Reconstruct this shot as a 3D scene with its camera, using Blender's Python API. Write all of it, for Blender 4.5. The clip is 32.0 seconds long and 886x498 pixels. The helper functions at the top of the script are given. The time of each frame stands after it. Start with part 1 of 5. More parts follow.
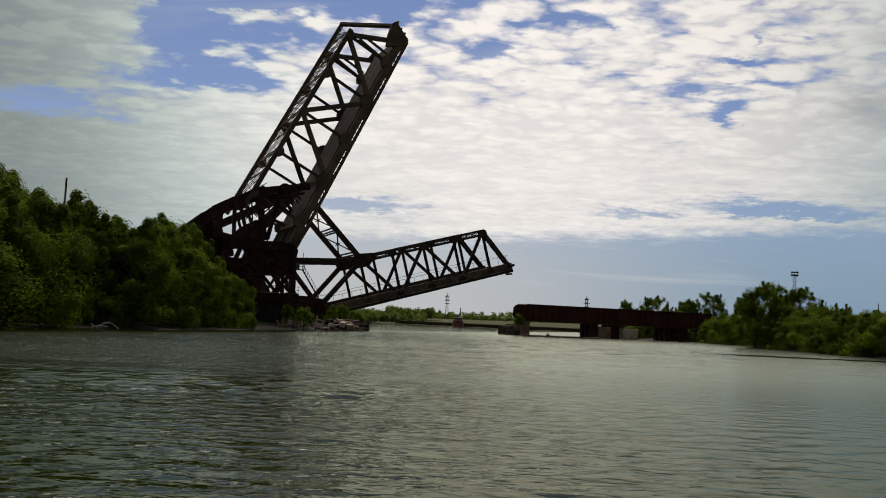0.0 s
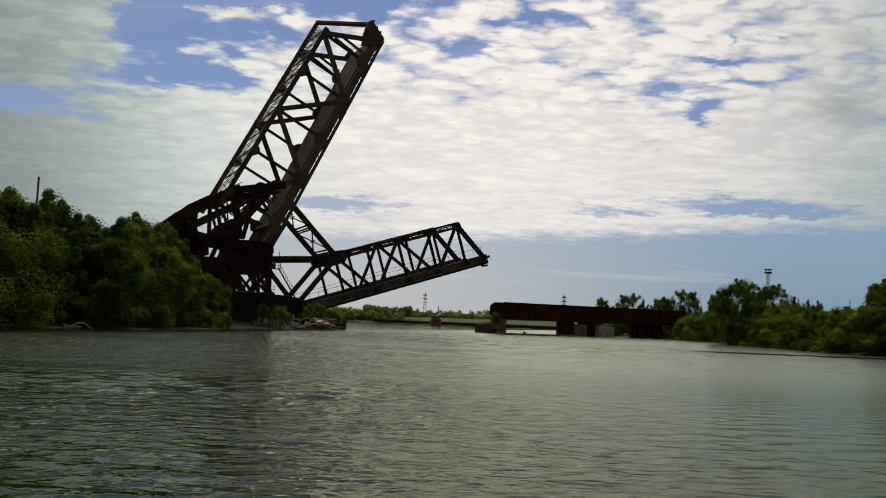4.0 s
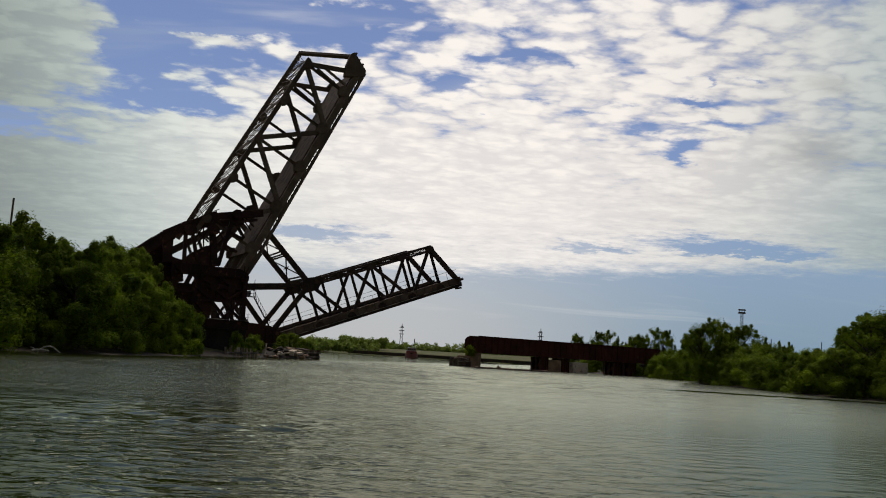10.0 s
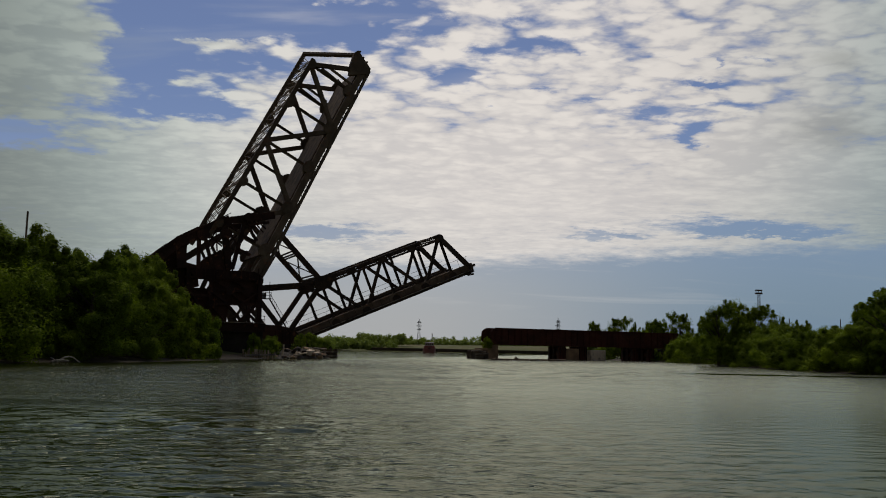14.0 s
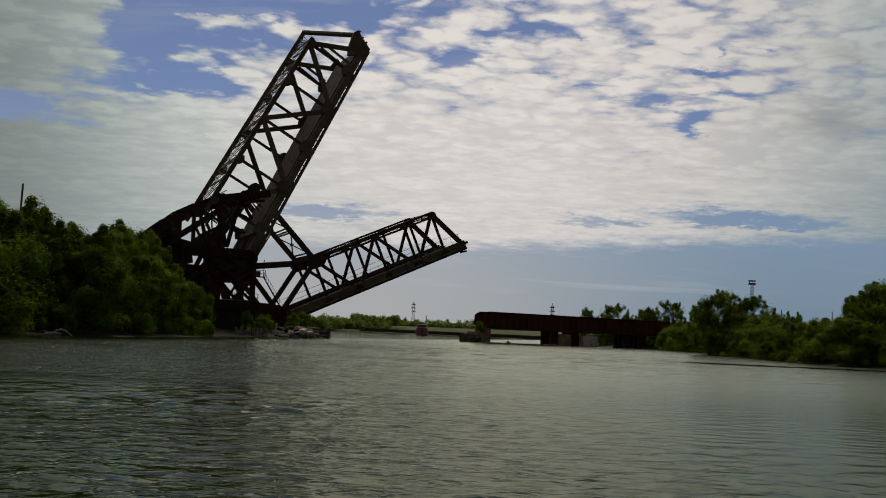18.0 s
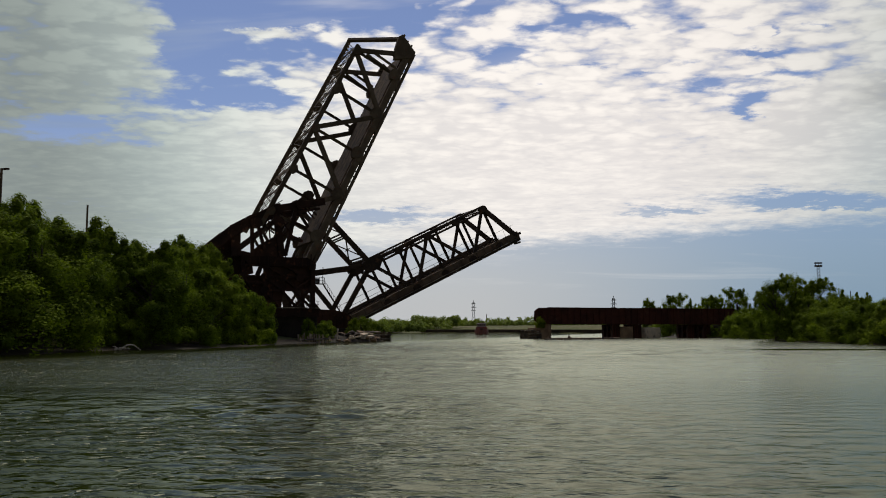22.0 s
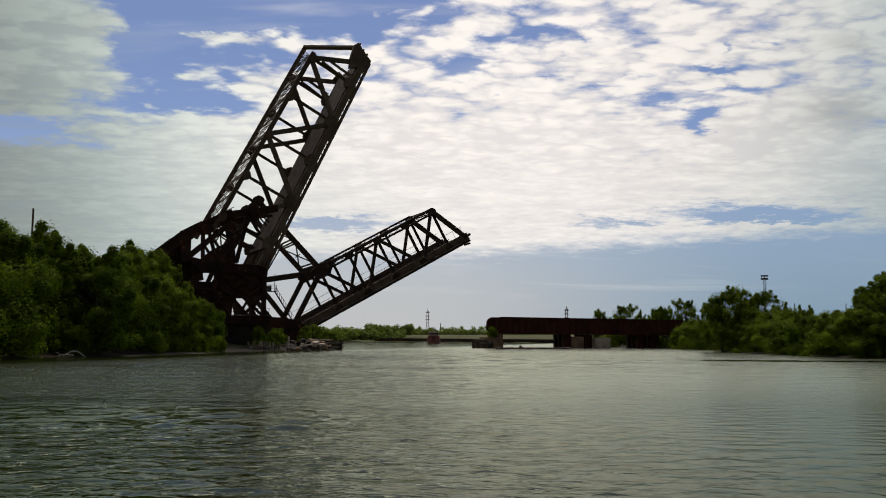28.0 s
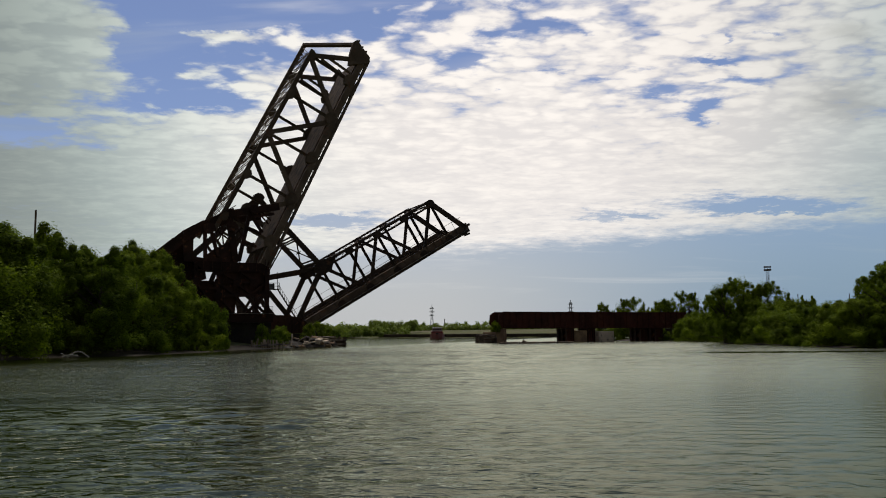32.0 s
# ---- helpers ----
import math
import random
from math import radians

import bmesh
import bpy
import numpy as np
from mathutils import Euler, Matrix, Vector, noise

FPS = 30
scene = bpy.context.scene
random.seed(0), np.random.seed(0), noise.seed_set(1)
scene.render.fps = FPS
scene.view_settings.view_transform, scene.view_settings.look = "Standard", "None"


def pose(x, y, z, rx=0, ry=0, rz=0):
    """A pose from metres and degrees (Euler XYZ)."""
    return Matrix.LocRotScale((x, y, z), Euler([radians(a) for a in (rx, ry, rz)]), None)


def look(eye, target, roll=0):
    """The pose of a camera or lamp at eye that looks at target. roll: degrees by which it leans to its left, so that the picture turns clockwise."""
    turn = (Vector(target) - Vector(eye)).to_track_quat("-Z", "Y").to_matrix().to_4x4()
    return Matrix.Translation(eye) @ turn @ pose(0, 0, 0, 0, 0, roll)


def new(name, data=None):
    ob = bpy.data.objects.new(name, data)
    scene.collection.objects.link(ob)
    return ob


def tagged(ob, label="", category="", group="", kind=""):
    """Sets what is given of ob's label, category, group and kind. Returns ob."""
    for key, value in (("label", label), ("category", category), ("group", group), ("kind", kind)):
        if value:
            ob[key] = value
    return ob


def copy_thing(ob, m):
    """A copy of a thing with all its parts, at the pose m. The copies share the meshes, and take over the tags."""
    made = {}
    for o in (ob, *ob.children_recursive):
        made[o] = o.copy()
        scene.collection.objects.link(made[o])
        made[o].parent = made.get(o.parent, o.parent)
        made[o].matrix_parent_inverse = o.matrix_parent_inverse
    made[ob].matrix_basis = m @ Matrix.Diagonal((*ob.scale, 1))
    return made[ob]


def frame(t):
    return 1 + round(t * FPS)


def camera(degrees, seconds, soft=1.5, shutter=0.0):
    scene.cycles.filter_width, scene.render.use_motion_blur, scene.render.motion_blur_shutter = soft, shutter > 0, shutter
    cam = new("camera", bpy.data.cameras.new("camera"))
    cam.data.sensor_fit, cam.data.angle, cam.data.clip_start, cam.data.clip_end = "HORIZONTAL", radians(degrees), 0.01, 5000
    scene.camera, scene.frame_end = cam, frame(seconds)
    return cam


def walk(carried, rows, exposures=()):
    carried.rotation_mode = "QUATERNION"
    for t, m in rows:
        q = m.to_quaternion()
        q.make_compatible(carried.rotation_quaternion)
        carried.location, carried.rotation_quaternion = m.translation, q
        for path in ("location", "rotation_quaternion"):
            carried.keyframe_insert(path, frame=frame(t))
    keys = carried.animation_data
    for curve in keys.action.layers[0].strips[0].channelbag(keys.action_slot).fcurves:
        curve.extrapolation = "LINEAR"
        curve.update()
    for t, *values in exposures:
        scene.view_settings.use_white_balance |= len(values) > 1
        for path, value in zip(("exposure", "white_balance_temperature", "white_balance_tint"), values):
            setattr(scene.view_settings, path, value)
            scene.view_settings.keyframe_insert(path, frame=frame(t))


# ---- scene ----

# ---- camera and its way: a boat drifting slowly on the river ----
EYE = 2.1
PATH = [  # seconds, x, y, yaw, pitch, roll
    (0, -2.23, 1.91, 1.05, 4.77, 2.61), (0.5, -2.20, 1.88, 0.51, 4.94, 2.68), (1, -2.16, 1.85, 0.63, 4.74, 2.85),
    (1.5, -2.13, 1.82, 0.39, 4.66, 2.65), (2, -2.09, 1.79, 0.58, 4.27, 3.30), (2.5, -2.06, 1.76, 0.22, 3.86, 3.16),
    (3, -2.02, 1.73, -0.16, 4.36, 2.43), (3.5, -1.99, 1.70, -0.22, 4.76, 2.32), (5.5, -1.85, 1.58, -1.41, 4.59, 2.44),
    (6, -1.81, 1.55, -1.61, 4.70, 2.12), (6.5, -1.78, 1.52, -1.99, 4.35, 1.19), (7, -1.74, 1.49, -2.56, 3.93, 2.13),
    (7.5, -1.71, 1.46, -1.87, 3.96, 4.54), (8, -1.67, 1.43, -1.63, 3.64, 4.04), (8.5, -1.64, 1.40, 0.76, 7.25, 2.01),
    (9, -1.60, 1.37, -1.05, 6.94, 1.94), (9.5, -1.57, 1.34, -1.79, 6.84, 3.07), (10, -1.53, 1.31, -1.69, 6.94, 3.69),
    (10.5, -1.50, 1.28, -1.76, 7.40, 3.20), (11, -1.46, 1.25, -1.91, 8.01, 2.54), (11.5, -1.43, 1.22, -1.60, 7.80, 2.68),
    (12, -1.39, 1.19, -2.84, 6.92, 2.96), (12.5, -1.36, 1.16, -2.38, 6.81, 3.04), (13, -1.32, 1.13, 1.05, 7.03, 2.52),
    (13.5, -1.29, 1.10, -0.28, 6.85, 2.14), (14, -1.25, 1.07, -0.78, 6.50, 1.23), (14.5, -1.22, 1.04, -1.21, 7.39, 1.44),
    (15, -1.18, 1.01, -1.54, 6.71, 1.87), (15.5, -1.15, 0.98, -1.55, 6.26, 2.40), (17.5, -1.01, 0.86, -1.52, 6.69, 2.06),
    (18, -0.98, 0.83, -1.06, 5.37, 2.66), (18.5, -0.94, 0.80, 0.28, 6.55, 2.53), (19, -0.91, 0.78, 2.40, 3.61, 1.04),
    (19.5, -0.87, 0.75, 0.66, 3.51, -1.26), (20, -0.84, 0.72, -0.01, 1.64, -1.42), (20.5, -0.80, 0.69, 1.82, 3.21, -2.17),
    (21, -0.77, 0.66, 2.01, 1.99, -1.63), (21.5, -0.73, 0.63, 2.30, 5.09, -0.74), (22, -0.70, 0.60, 2.72, 5.24, -0.00),
    (22.5, -0.66, 0.57, -0.15, 5.01, 0.86), (23, -0.63, 0.54, -0.86, 5.29, 0.67), (23.5, -0.59, 0.51, -1.12, 5.66, 0.44),
    (24, -0.56, 0.48, 0.45, 5.46, 0.11), (24.5, -0.52, 0.45, 0.83, 5.85, 0.07), (26.5, -0.38, 0.33, 0.67, 5.14, 1.44),
    (27, -0.35, 0.30, 0.42, 6.04, 1.28), (27.5, -0.31, 0.27, -0.13, 5.99, 0.93), (28, -0.28, 0.24, -0.23, 5.83, 0.44),
    (28.5, -0.24, 0.21, -0.35, 6.20, 0.06), (29, -0.21, 0.18, 0.19, 5.94, -0.18), (29.5, -0.17, 0.15, 1.83, 5.32, 0.71),
    (30, -0.14, 0.12, 1.23, 7.44, -1.31), (30.5, -0.10, 0.09, 0.17, 6.43, -0.65), (31, -0.07, 0.06, -0.25, 5.34, 0.33),
    (31.5, -0.03, 0.03, -0.35, 5.08, -0.17), (32, 0.00, -0.00, -0.00, 5.54, -0.35),
]


def aim(x, y, yaw, pitch, roll):
    return pose(x, y, EYE, 90 + pitch, 0, yaw) @ pose(0, 0, 0, 0, 0, roll)


EXPOSURES = [(0, -0.07), (8.3, -0.07), (10.2, -0.05), (11, -0.22), (12, -0.36), (13, -0.4), (15.5, -0.41), (19.2, -0.44), (20.0, -0.3), (20.8, -0.03), (32, 0.0)]  # seconds, stops
cam = camera(54.0, 32.0, soft=1.0)
walk(cam, [(t, aim(x, y, yaw, pitch, roll)) for t, x, y, yaw, pitch, roll in PATH], EXPOSURES)

# ---- world: thin broken cloud over a blue sky, sun high ahead ----
SUN_UP, SUN_AZ = 62, -6   # degrees up; degrees to the right of straight ahead (negative: to the left)
world = bpy.data.worlds.new("sky")
scene.world = world
world.use_nodes = True


class Tree:
    """Short hand for building node trees."""

    def __init__(self, tree):
        self.t = tree
        tree.nodes.clear()

    def n(self, kind, **kw):
        node = self.t.nodes.new(kind)
        for key, value in kw.items():
            if key in ("operation", "blend_type", "data_type", "noise_dimensions", "sky_type", "sun_disc", "sun_elevation", "sun_rotation", "air_density", "dust_density", "ozone_density", "feature", "wave_type", "bands_direction", "clamp", "use_clamp", "interpolation_type", "altitude"):
                if key == "operation":
                    node.operation = value
                elif key == "blend_type":
                    node.blend_type = value
                elif key == "data_type":
                    node.data_type = value
                elif key == "sky_type":
                    node.sky_type = value
                elif key == "sun_disc":
                    node.sun_disc = value
                elif key == "sun_elevation":
                    node.sun_elevation = value
                elif key == "sun_rotation":
                    node.sun_rotation = value
                elif key == "dust_density":
                    node.dust_density = value
                elif key == "air_density":
                    node.air_density = value
                elif key == "feature":
                    node.feature = value
                elif key == "wave_type":
                    node.wave_type = value
                elif key == "bands_direction":
                    node.bands_direction = value
                elif key == "use_clamp":
                    node.use_clamp = value
                elif key == "interpolation_type":
                    node.interpolation_type = value
        return node

    def link(self, a, b):
        self.t.links.new(a, b)

    def put(self, socket, value):
        if isinstance(value, (int, float)):
            socket.default_value = value
        elif isinstance(value, (tuple, list)):
            if len(socket.default_value) == 4 and len(value) == 3:
                value = (*value, 1)
            socket.default_value = value
        else:
            self.link(value, socket)

    def math(self, op, a, b=0.0, clamp=False):
        node = self.n("ShaderNodeMath", operation=op, use_clamp=clamp)
        self.put(node.inputs[0], a)
        self.put(node.inputs[1], b)
        return node.outputs[0]

    def vec(self, op, a, b=(0, 0, 0)):
        node = self.n("ShaderNodeVectorMath", operation=op)
        self.put(node.inputs[0], a)
        self.put(node.inputs[1], b)
        return node.outputs[0]

    def noise(self, vector, scale, detail=4.0, rough=0.55, distort=0.0):
        node = self.n("ShaderNodeTexNoise")
        self.put(node.inputs["Vector"], vector)
        self.put(node.inputs["Scale"], scale)
        self.put(node.inputs["Detail"], detail)
        self.put(node.inputs["Roughness"], rough)
        self.put(node.inputs["Distortion"], distort)
        return node.outputs["Fac"]

    def span(self, value, a, b, c=0.0, d=1.0, smooth=True):
        node = self.n("ShaderNodeMapRange", interpolation_type="SMOOTHSTEP" if smooth else "LINEAR")
        for k, v in enumerate((value, a, b, c, d)):
            self.put(node.inputs[k], v)
        return node.outputs[0]

    def mix(self, fac, a, b, blend="MIX"):
        node = self.n("ShaderNodeMix", data_type="RGBA", blend_type=blend)
        self.put(node.inputs[0], fac)
        self.put(node.inputs[6], a)
        self.put(node.inputs[7], b)
        return node.outputs[2]


# openings in the cloud: across, up, half width, half height, depth
HOLES_BRIDGE = [(-0.199, 0.383, 0.161, 0.021, 0.62), (-0.342, 0.321, 0.04, 0.038, 0.55), (-0.264, 0.287, 0.04, 0.018, 0.45), (-0.317, 0.27, 0.087, 0.012, 0.55), (-0.489, 0.241, 0.073, 0.018, 0.65), (-0.118, 0.359, 0.047, 0.014, 0.42), (-0.333, 0.366, 0.04, 0.017, 0.4), (-0.245, 0.335, 0.114, 0.048, 0.4), (-0.402, 0.222, 0.04, 0.007, 0.3), (-0.129, 0.131, 0.062, 0.009, 0.8), (-0.425, 0.311, 0.02, 0.005, 0.1), (-0.271, 0.402, 0.1, 0.032, 0.6), (-0.345, 0.331, 0.033, 0.017, 0.3), (-0.096, 0.399, 0.054, 0.02, 0.45)]
HOLES_AHEAD = [(0.026, 0.321, 0.027, 0.014, 0.45), (0.069, 0.351, 0.04, 0.01, 0.45), (0.126, 0.364, 0.033, 0.008, 0.4), (0.002, 0.38, 0.02, 0.017, 0.45), (0.089, 0.389, 0.027, 0.006, 0.35), (0.072, 0.283, 0.009, 0.004, 0.35), (0.163, 0.353, 0.01, 0.004, 0.3), (0.122, 0.307, 0.027, 0.003, 0.22), (0.203, 0.133, 0.046, 0.005, 0.45), (0.202, 0.297, 0.027, 0.003, 0.2)]
HOLES_RIVER = [(0.304, 0.268, 0.024, 0.014, 0.5), (0.304, 0.247, 0.009, 0.009, 0.4), (0.326, 0.32, 0.033, 0.004, 0.45), (0.333, 0.344, 0.005, 0.008, 0.3), (0.387, 0.347, 0.017, 0.003, 0.35), (0.255, 0.282, 0.026, 0.007, 0.35), (0.349, 0.293, 0.04, 0.005, 0.3), (0.362, 0.147, 0.085, 0.013, 0.65), (0.235, 0.31, 0.02, 0.003, 0.22), (0.283, 0.351, 0.04, 0.004, 0.25), (0.447, 0.141, 0.059, 0.007, 0.35)]
BANKS = [(-0.467, 0.335, 0.074, 0.055, 0.3), (-0.269, 0.353, 0.077, 0.008, 0.34), (-0.298, 0.309, 0.03, 0.011, 0.25), (-0.217, 0.295, 0.032, 0.016, 0.3), (-0.158, 0.341, 0.033, 0.014, 0.2), (0.172, 0.115, 0.124, 0.007, 0.4), (0.391, 0.133, 0.072, 0.004, 0.35), (-0.328, 0.189, 0.218, 0.047, 0.25), (0.068, 0.209, 0.197, 0.061, 0.22), (0.411, 0.229, 0.105, 0.054, 0.3), (0.029, 0.358, 0.017, 0.01, 0.2), (0.283, 0.126, 0.039, 0.004, 0.3), (-0.142, 0.426, 0.028, 0.017, 0.45), (-0.473, 0.366, 0.059, 0.042, 0.25), (-0.247, 0.35, 0.04, 0.01, 0.3), (-0.068, 0.384, 0.015, 0.008, 0.35)]      # thicker banks
GREY = [(0.465, 0.27, 0.049, 0.024, 0.22), (0.482, 0.35, 0.033, 0.011, 0.2), (-0.414, 0.366, 0.04, 0.014, 0.1)]  # greyer, thicker cloud


def build_sky():
    g = Tree(world.node_tree)
    out, back = g.n("ShaderNodeOutputWorld"), g.n("ShaderNodeBackground")
    sky = g.n("ShaderNodeTexSky", sky_type="NISHITA", sun_disc=False, sun_elevation=radians(SUN_UP), sun_rotation=radians(SUN_AZ), dust_density=0.6, air_density=1.0)
    blue = g.mix(1.0, sky.outputs[0], (0.066, 0.066, 0.080), "MULTIPLY")
    way = g.n("ShaderNodeTexCoord").outputs["Generated"]
    parts = g.n("ShaderNodeSeparateXYZ")
    g.link(way, parts.inputs[0])
    x, y, z = parts.outputs
    up = g.math("MAXIMUM", z, 0.0)
    lift = g.math("ADD", up, 0.10)
    flat = g.n("ShaderNodeCombineXYZ")
    g.link(g.math("DIVIDE", x, lift), flat.inputs[0])
    g.link(g.math("DIVIDE", y, lift), flat.inputs[1])
    deck = flat.outputs[0]      # the cloud deck seen from below, in its own plane
    # ragged edges: the place in the sky is pushed about by noise before the openings are cut
    ahead = g.math("MAXIMUM", y, 0.05)
    push = g.math("MULTIPLY", g.math("SUBTRACT", g.noise(deck, 4.5, 6, 0.68), 0.5), 0.11)
    push2 = g.math("MULTIPLY", g.math("SUBTRACT", g.noise(g.vec("ADD", deck, (7.3, 2.2, 0)), 5.5, 6, 0.68), 0.5), 0.045)
    ax = g.math("ADD", g.math("DIVIDE", x, ahead), push)
    bz = g.math("ADD", g.math("DIVIDE", z, ahead), push2)
    wide_deck = g.vec("MULTIPLY", deck, (0.85, 1.0, 1))
    mid = g.noise(wide_deck, 2.4, 6, 0.62, 0.3)
    soft = g.noise(g.vec("MULTIPLY", deck, (0.45, 1.0, 1)), 4.2, 5, 0.6, 0.4)
    fine = g.noise(g.vec("MULTIPLY", deck, (0.8, 1.0, 1)), 20.0, 4, 0.62, 0.3)
    stir = g.n("ShaderNodeTexNoise")
    g.link(wide_deck, stir.inputs["Vector"])
    stir.inputs["Scale"].default_value = 10.0
    stir.inputs["Detail"].default_value = 3.0
    nudge = g.n("ShaderNodeVectorMath", operation="SCALE")
    g.link(stir.outputs["Color"], nudge.inputs[0])
    nudge.inputs["Scale"].default_value = 0.13
    bent_deck = g.vec("ADD", wide_deck, nudge.outputs[0])
    # rounded cloudlets of two sizes, with furrows between them
    heads = []
    for scale in (8.0, 17.0):
        puffs = g.n("ShaderNodeTexVoronoi", feature="SMOOTH_F1")
        g.link(bent_deck, puffs.inputs["Vector"])
        puffs.inputs["Scale"].default_value = scale
        puffs.inputs["Smoothness"].default_value = 0.2
        heads.append(g.math("SUBTRACT", 1.0, puffs.outputs["Distance"]))
    puff = g.math("ADD", g.math("MULTIPLY", heads[0], 0.6), g.math("MULTIPLY", heads[1], 0.4))
    lumpy = g.span(up, 0.14, 0.30, 0.22, 1.0)      # low down the deck is seen edge-on and smooth
    amount = g.math("ADD", 0.36, g.math("MULTIPLY", mid, 0.44))
    amount = g.math("ADD", amount, g.math("MULTIPLY", g.math("SUBTRACT", puff, 0.55), g.math("MULTIPLY", lumpy, 1.0)))
    amount = g.math("ADD", amount, g.math("MULTIPLY", g.math("SUBTRACT", fine, 0.5), 0.50))
    amount = g.math("ADD", amount, g.math("MULTIPLY", g.math("SUBTRACT", soft, 0.5), 0.36))
    amount = g.math("ADD", amount, g.span(up, 0.35, 0.50, 0.08, -0.60))

    def spots(value, rows, sign):
        for a, b, ra, rb, w in rows:
            dx_ = g.math("DIVIDE", g.math("SUBTRACT", ax, a), ra)
            dz_ = g.math("DIVIDE", g.math("SUBTRACT", bz, b), rb)
            r2 = g.math("ADD", g.math("MULTIPLY", dx_, dx_), g.math("MULTIPLY", dz_, dz_))
            value = g.math("ADD", value, g.math("MULTIPLY", g.math("POWER", 2.718, g.math("MULTIPLY", r2, -1.0)), sign * w))
        return value

    amount = spots(spots(amount, HOLES_BRIDGE + HOLES_AHEAD + HOLES_RIVER, -1), BANKS, 1)
    rear_fill = g.span(y, 0.25, -0.25)      # unseen closed cloud added behind the boat, to warm the surfaces facing it
    amount = g.math("ADD", amount, g.math("MULTIPLY", rear_fill, 0.5))
    cover = g.span(amount, 0.17, 0.66)
    edge = g.math("ADD", 0.094, g.math("MULTIPLY", g.math("MAXIMUM", ax, 0.0), 0.07))
    low = g.span(g.math("SUBTRACT", bz, edge), -0.010, 0.014)
    cover = g.math("MULTIPLY", cover, low)
    wisp = g.span(g.noise(g.vec("MULTIPLY", deck, (0.30, 1.0, 1)), 1.9, 5, 0.55, 0.6), 0.52, 0.74, 0.0, 0.55)
    cover = g.math("MAXIMUM", cover, g.math("MULTIPLY", wisp, g.span(up, 0.03, 0.09)))
    # the cloud is brightest towards the sun; its cloudlets have grey bellies
    s = Vector((math.sin(radians(6)) * math.cos(radians(18)), math.cos(radians(6)) * math.cos(radians(18)), math.sin(radians(18))))
    near = g.n("ShaderNodeVectorMath", operation="DOT_PRODUCT")
    g.link(way, near.inputs[0])
    near.inputs[1].default_value = s
    glow = g.span(near.outputs["Value"], 0.82, 0.995, 0.0, 1.0)
    broad = g.span(near.outputs["Value"], -0.3, 0.9, 0.0, 1.0)
    body = g.math("ADD", g.math("MULTIPLY", g.math("SUBTRACT", puff, 0.5), g.math("MULTIPLY", lumpy, 1.5)), g.math("MULTIPLY", soft, 0.60))
    body = g.math("ADD", body, g.math("MULTIPLY", g.math("SUBTRACT", fine, 0.5), 0.45))
    belly = g.span(body, 0.10, 0.60, 0.0, 1.0)
    level = g.math("ADD", 0.12, g.math("ADD", g.math("MULTIPLY", glow, 0.56), g.math("MULTIPLY", broad, 0.26)))
    level = g.math("MULTIPLY", level, g.math("MULTIPLY", g.span(x, -0.48, -0.22, 0.88, 1.0), g.span(x, 0.12, 0.6, 1.0, 0.70)))
    level = g.math("MULTIPLY", level, spots(1.0, GREY, -1))
    white = g.n("ShaderNodeVectorMath", operation="SCALE")
    blush = g.span(near.outputs["Value"], 0.87, 0.995, 0.0, 1.0)
    tone = g.mix(blush, g.mix(g.span(x, -0.2, 0.3), (0.875, 1.0, 0.955), (0.785, 0.98, 1.0)), (1.005, 0.95, 0.905))
    tone = g.mix(rear_fill, tone, (1.0, 0.95, 0.87))
    tone = g.mix(1.0, tone, g.mix(belly, (0.855, 0.86, 0.88), (1.06, 1.055, 1.04)), "MULTIPLY")
    g.link(tone, white.inputs[0])
    g.link(level, white.inputs["Scale"])
    # pale band of haze over the horizon, under the cloud
    haze = g.span(up, 0.0, 0.24, 0.92, 0.0)
    clear = g.mix(haze, blue, g.mix(g.span(x, -0.05, 0.42), (0.515, 0.53, 0.545), (0.205, 0.315, 0.435)))
    seen = g.mix(cover, clear, white.outputs[0])
    g.link(seen, back.inputs["Color"])
    back.inputs["Strength"].default_value = 1.0
    g.link(back.outputs[0], out.inputs[0])


build_sky()
sun = new("sun", bpy.data.lights.new("sun", "SUN"))
sun.data.energy, sun.data.angle, sun.data.color = 2.2, radians(38), (1.0, 0.93, 0.82)
sun.matrix_world = look((0, 0, 60), Vector((0, 0, 60)) - Vector((math.sin(radians(SUN_AZ)) * math.cos(radians(SUN_UP)), math.cos(radians(SUN_AZ)) * math.cos(radians(SUN_UP)), math.sin(radians(SUN_UP)))))


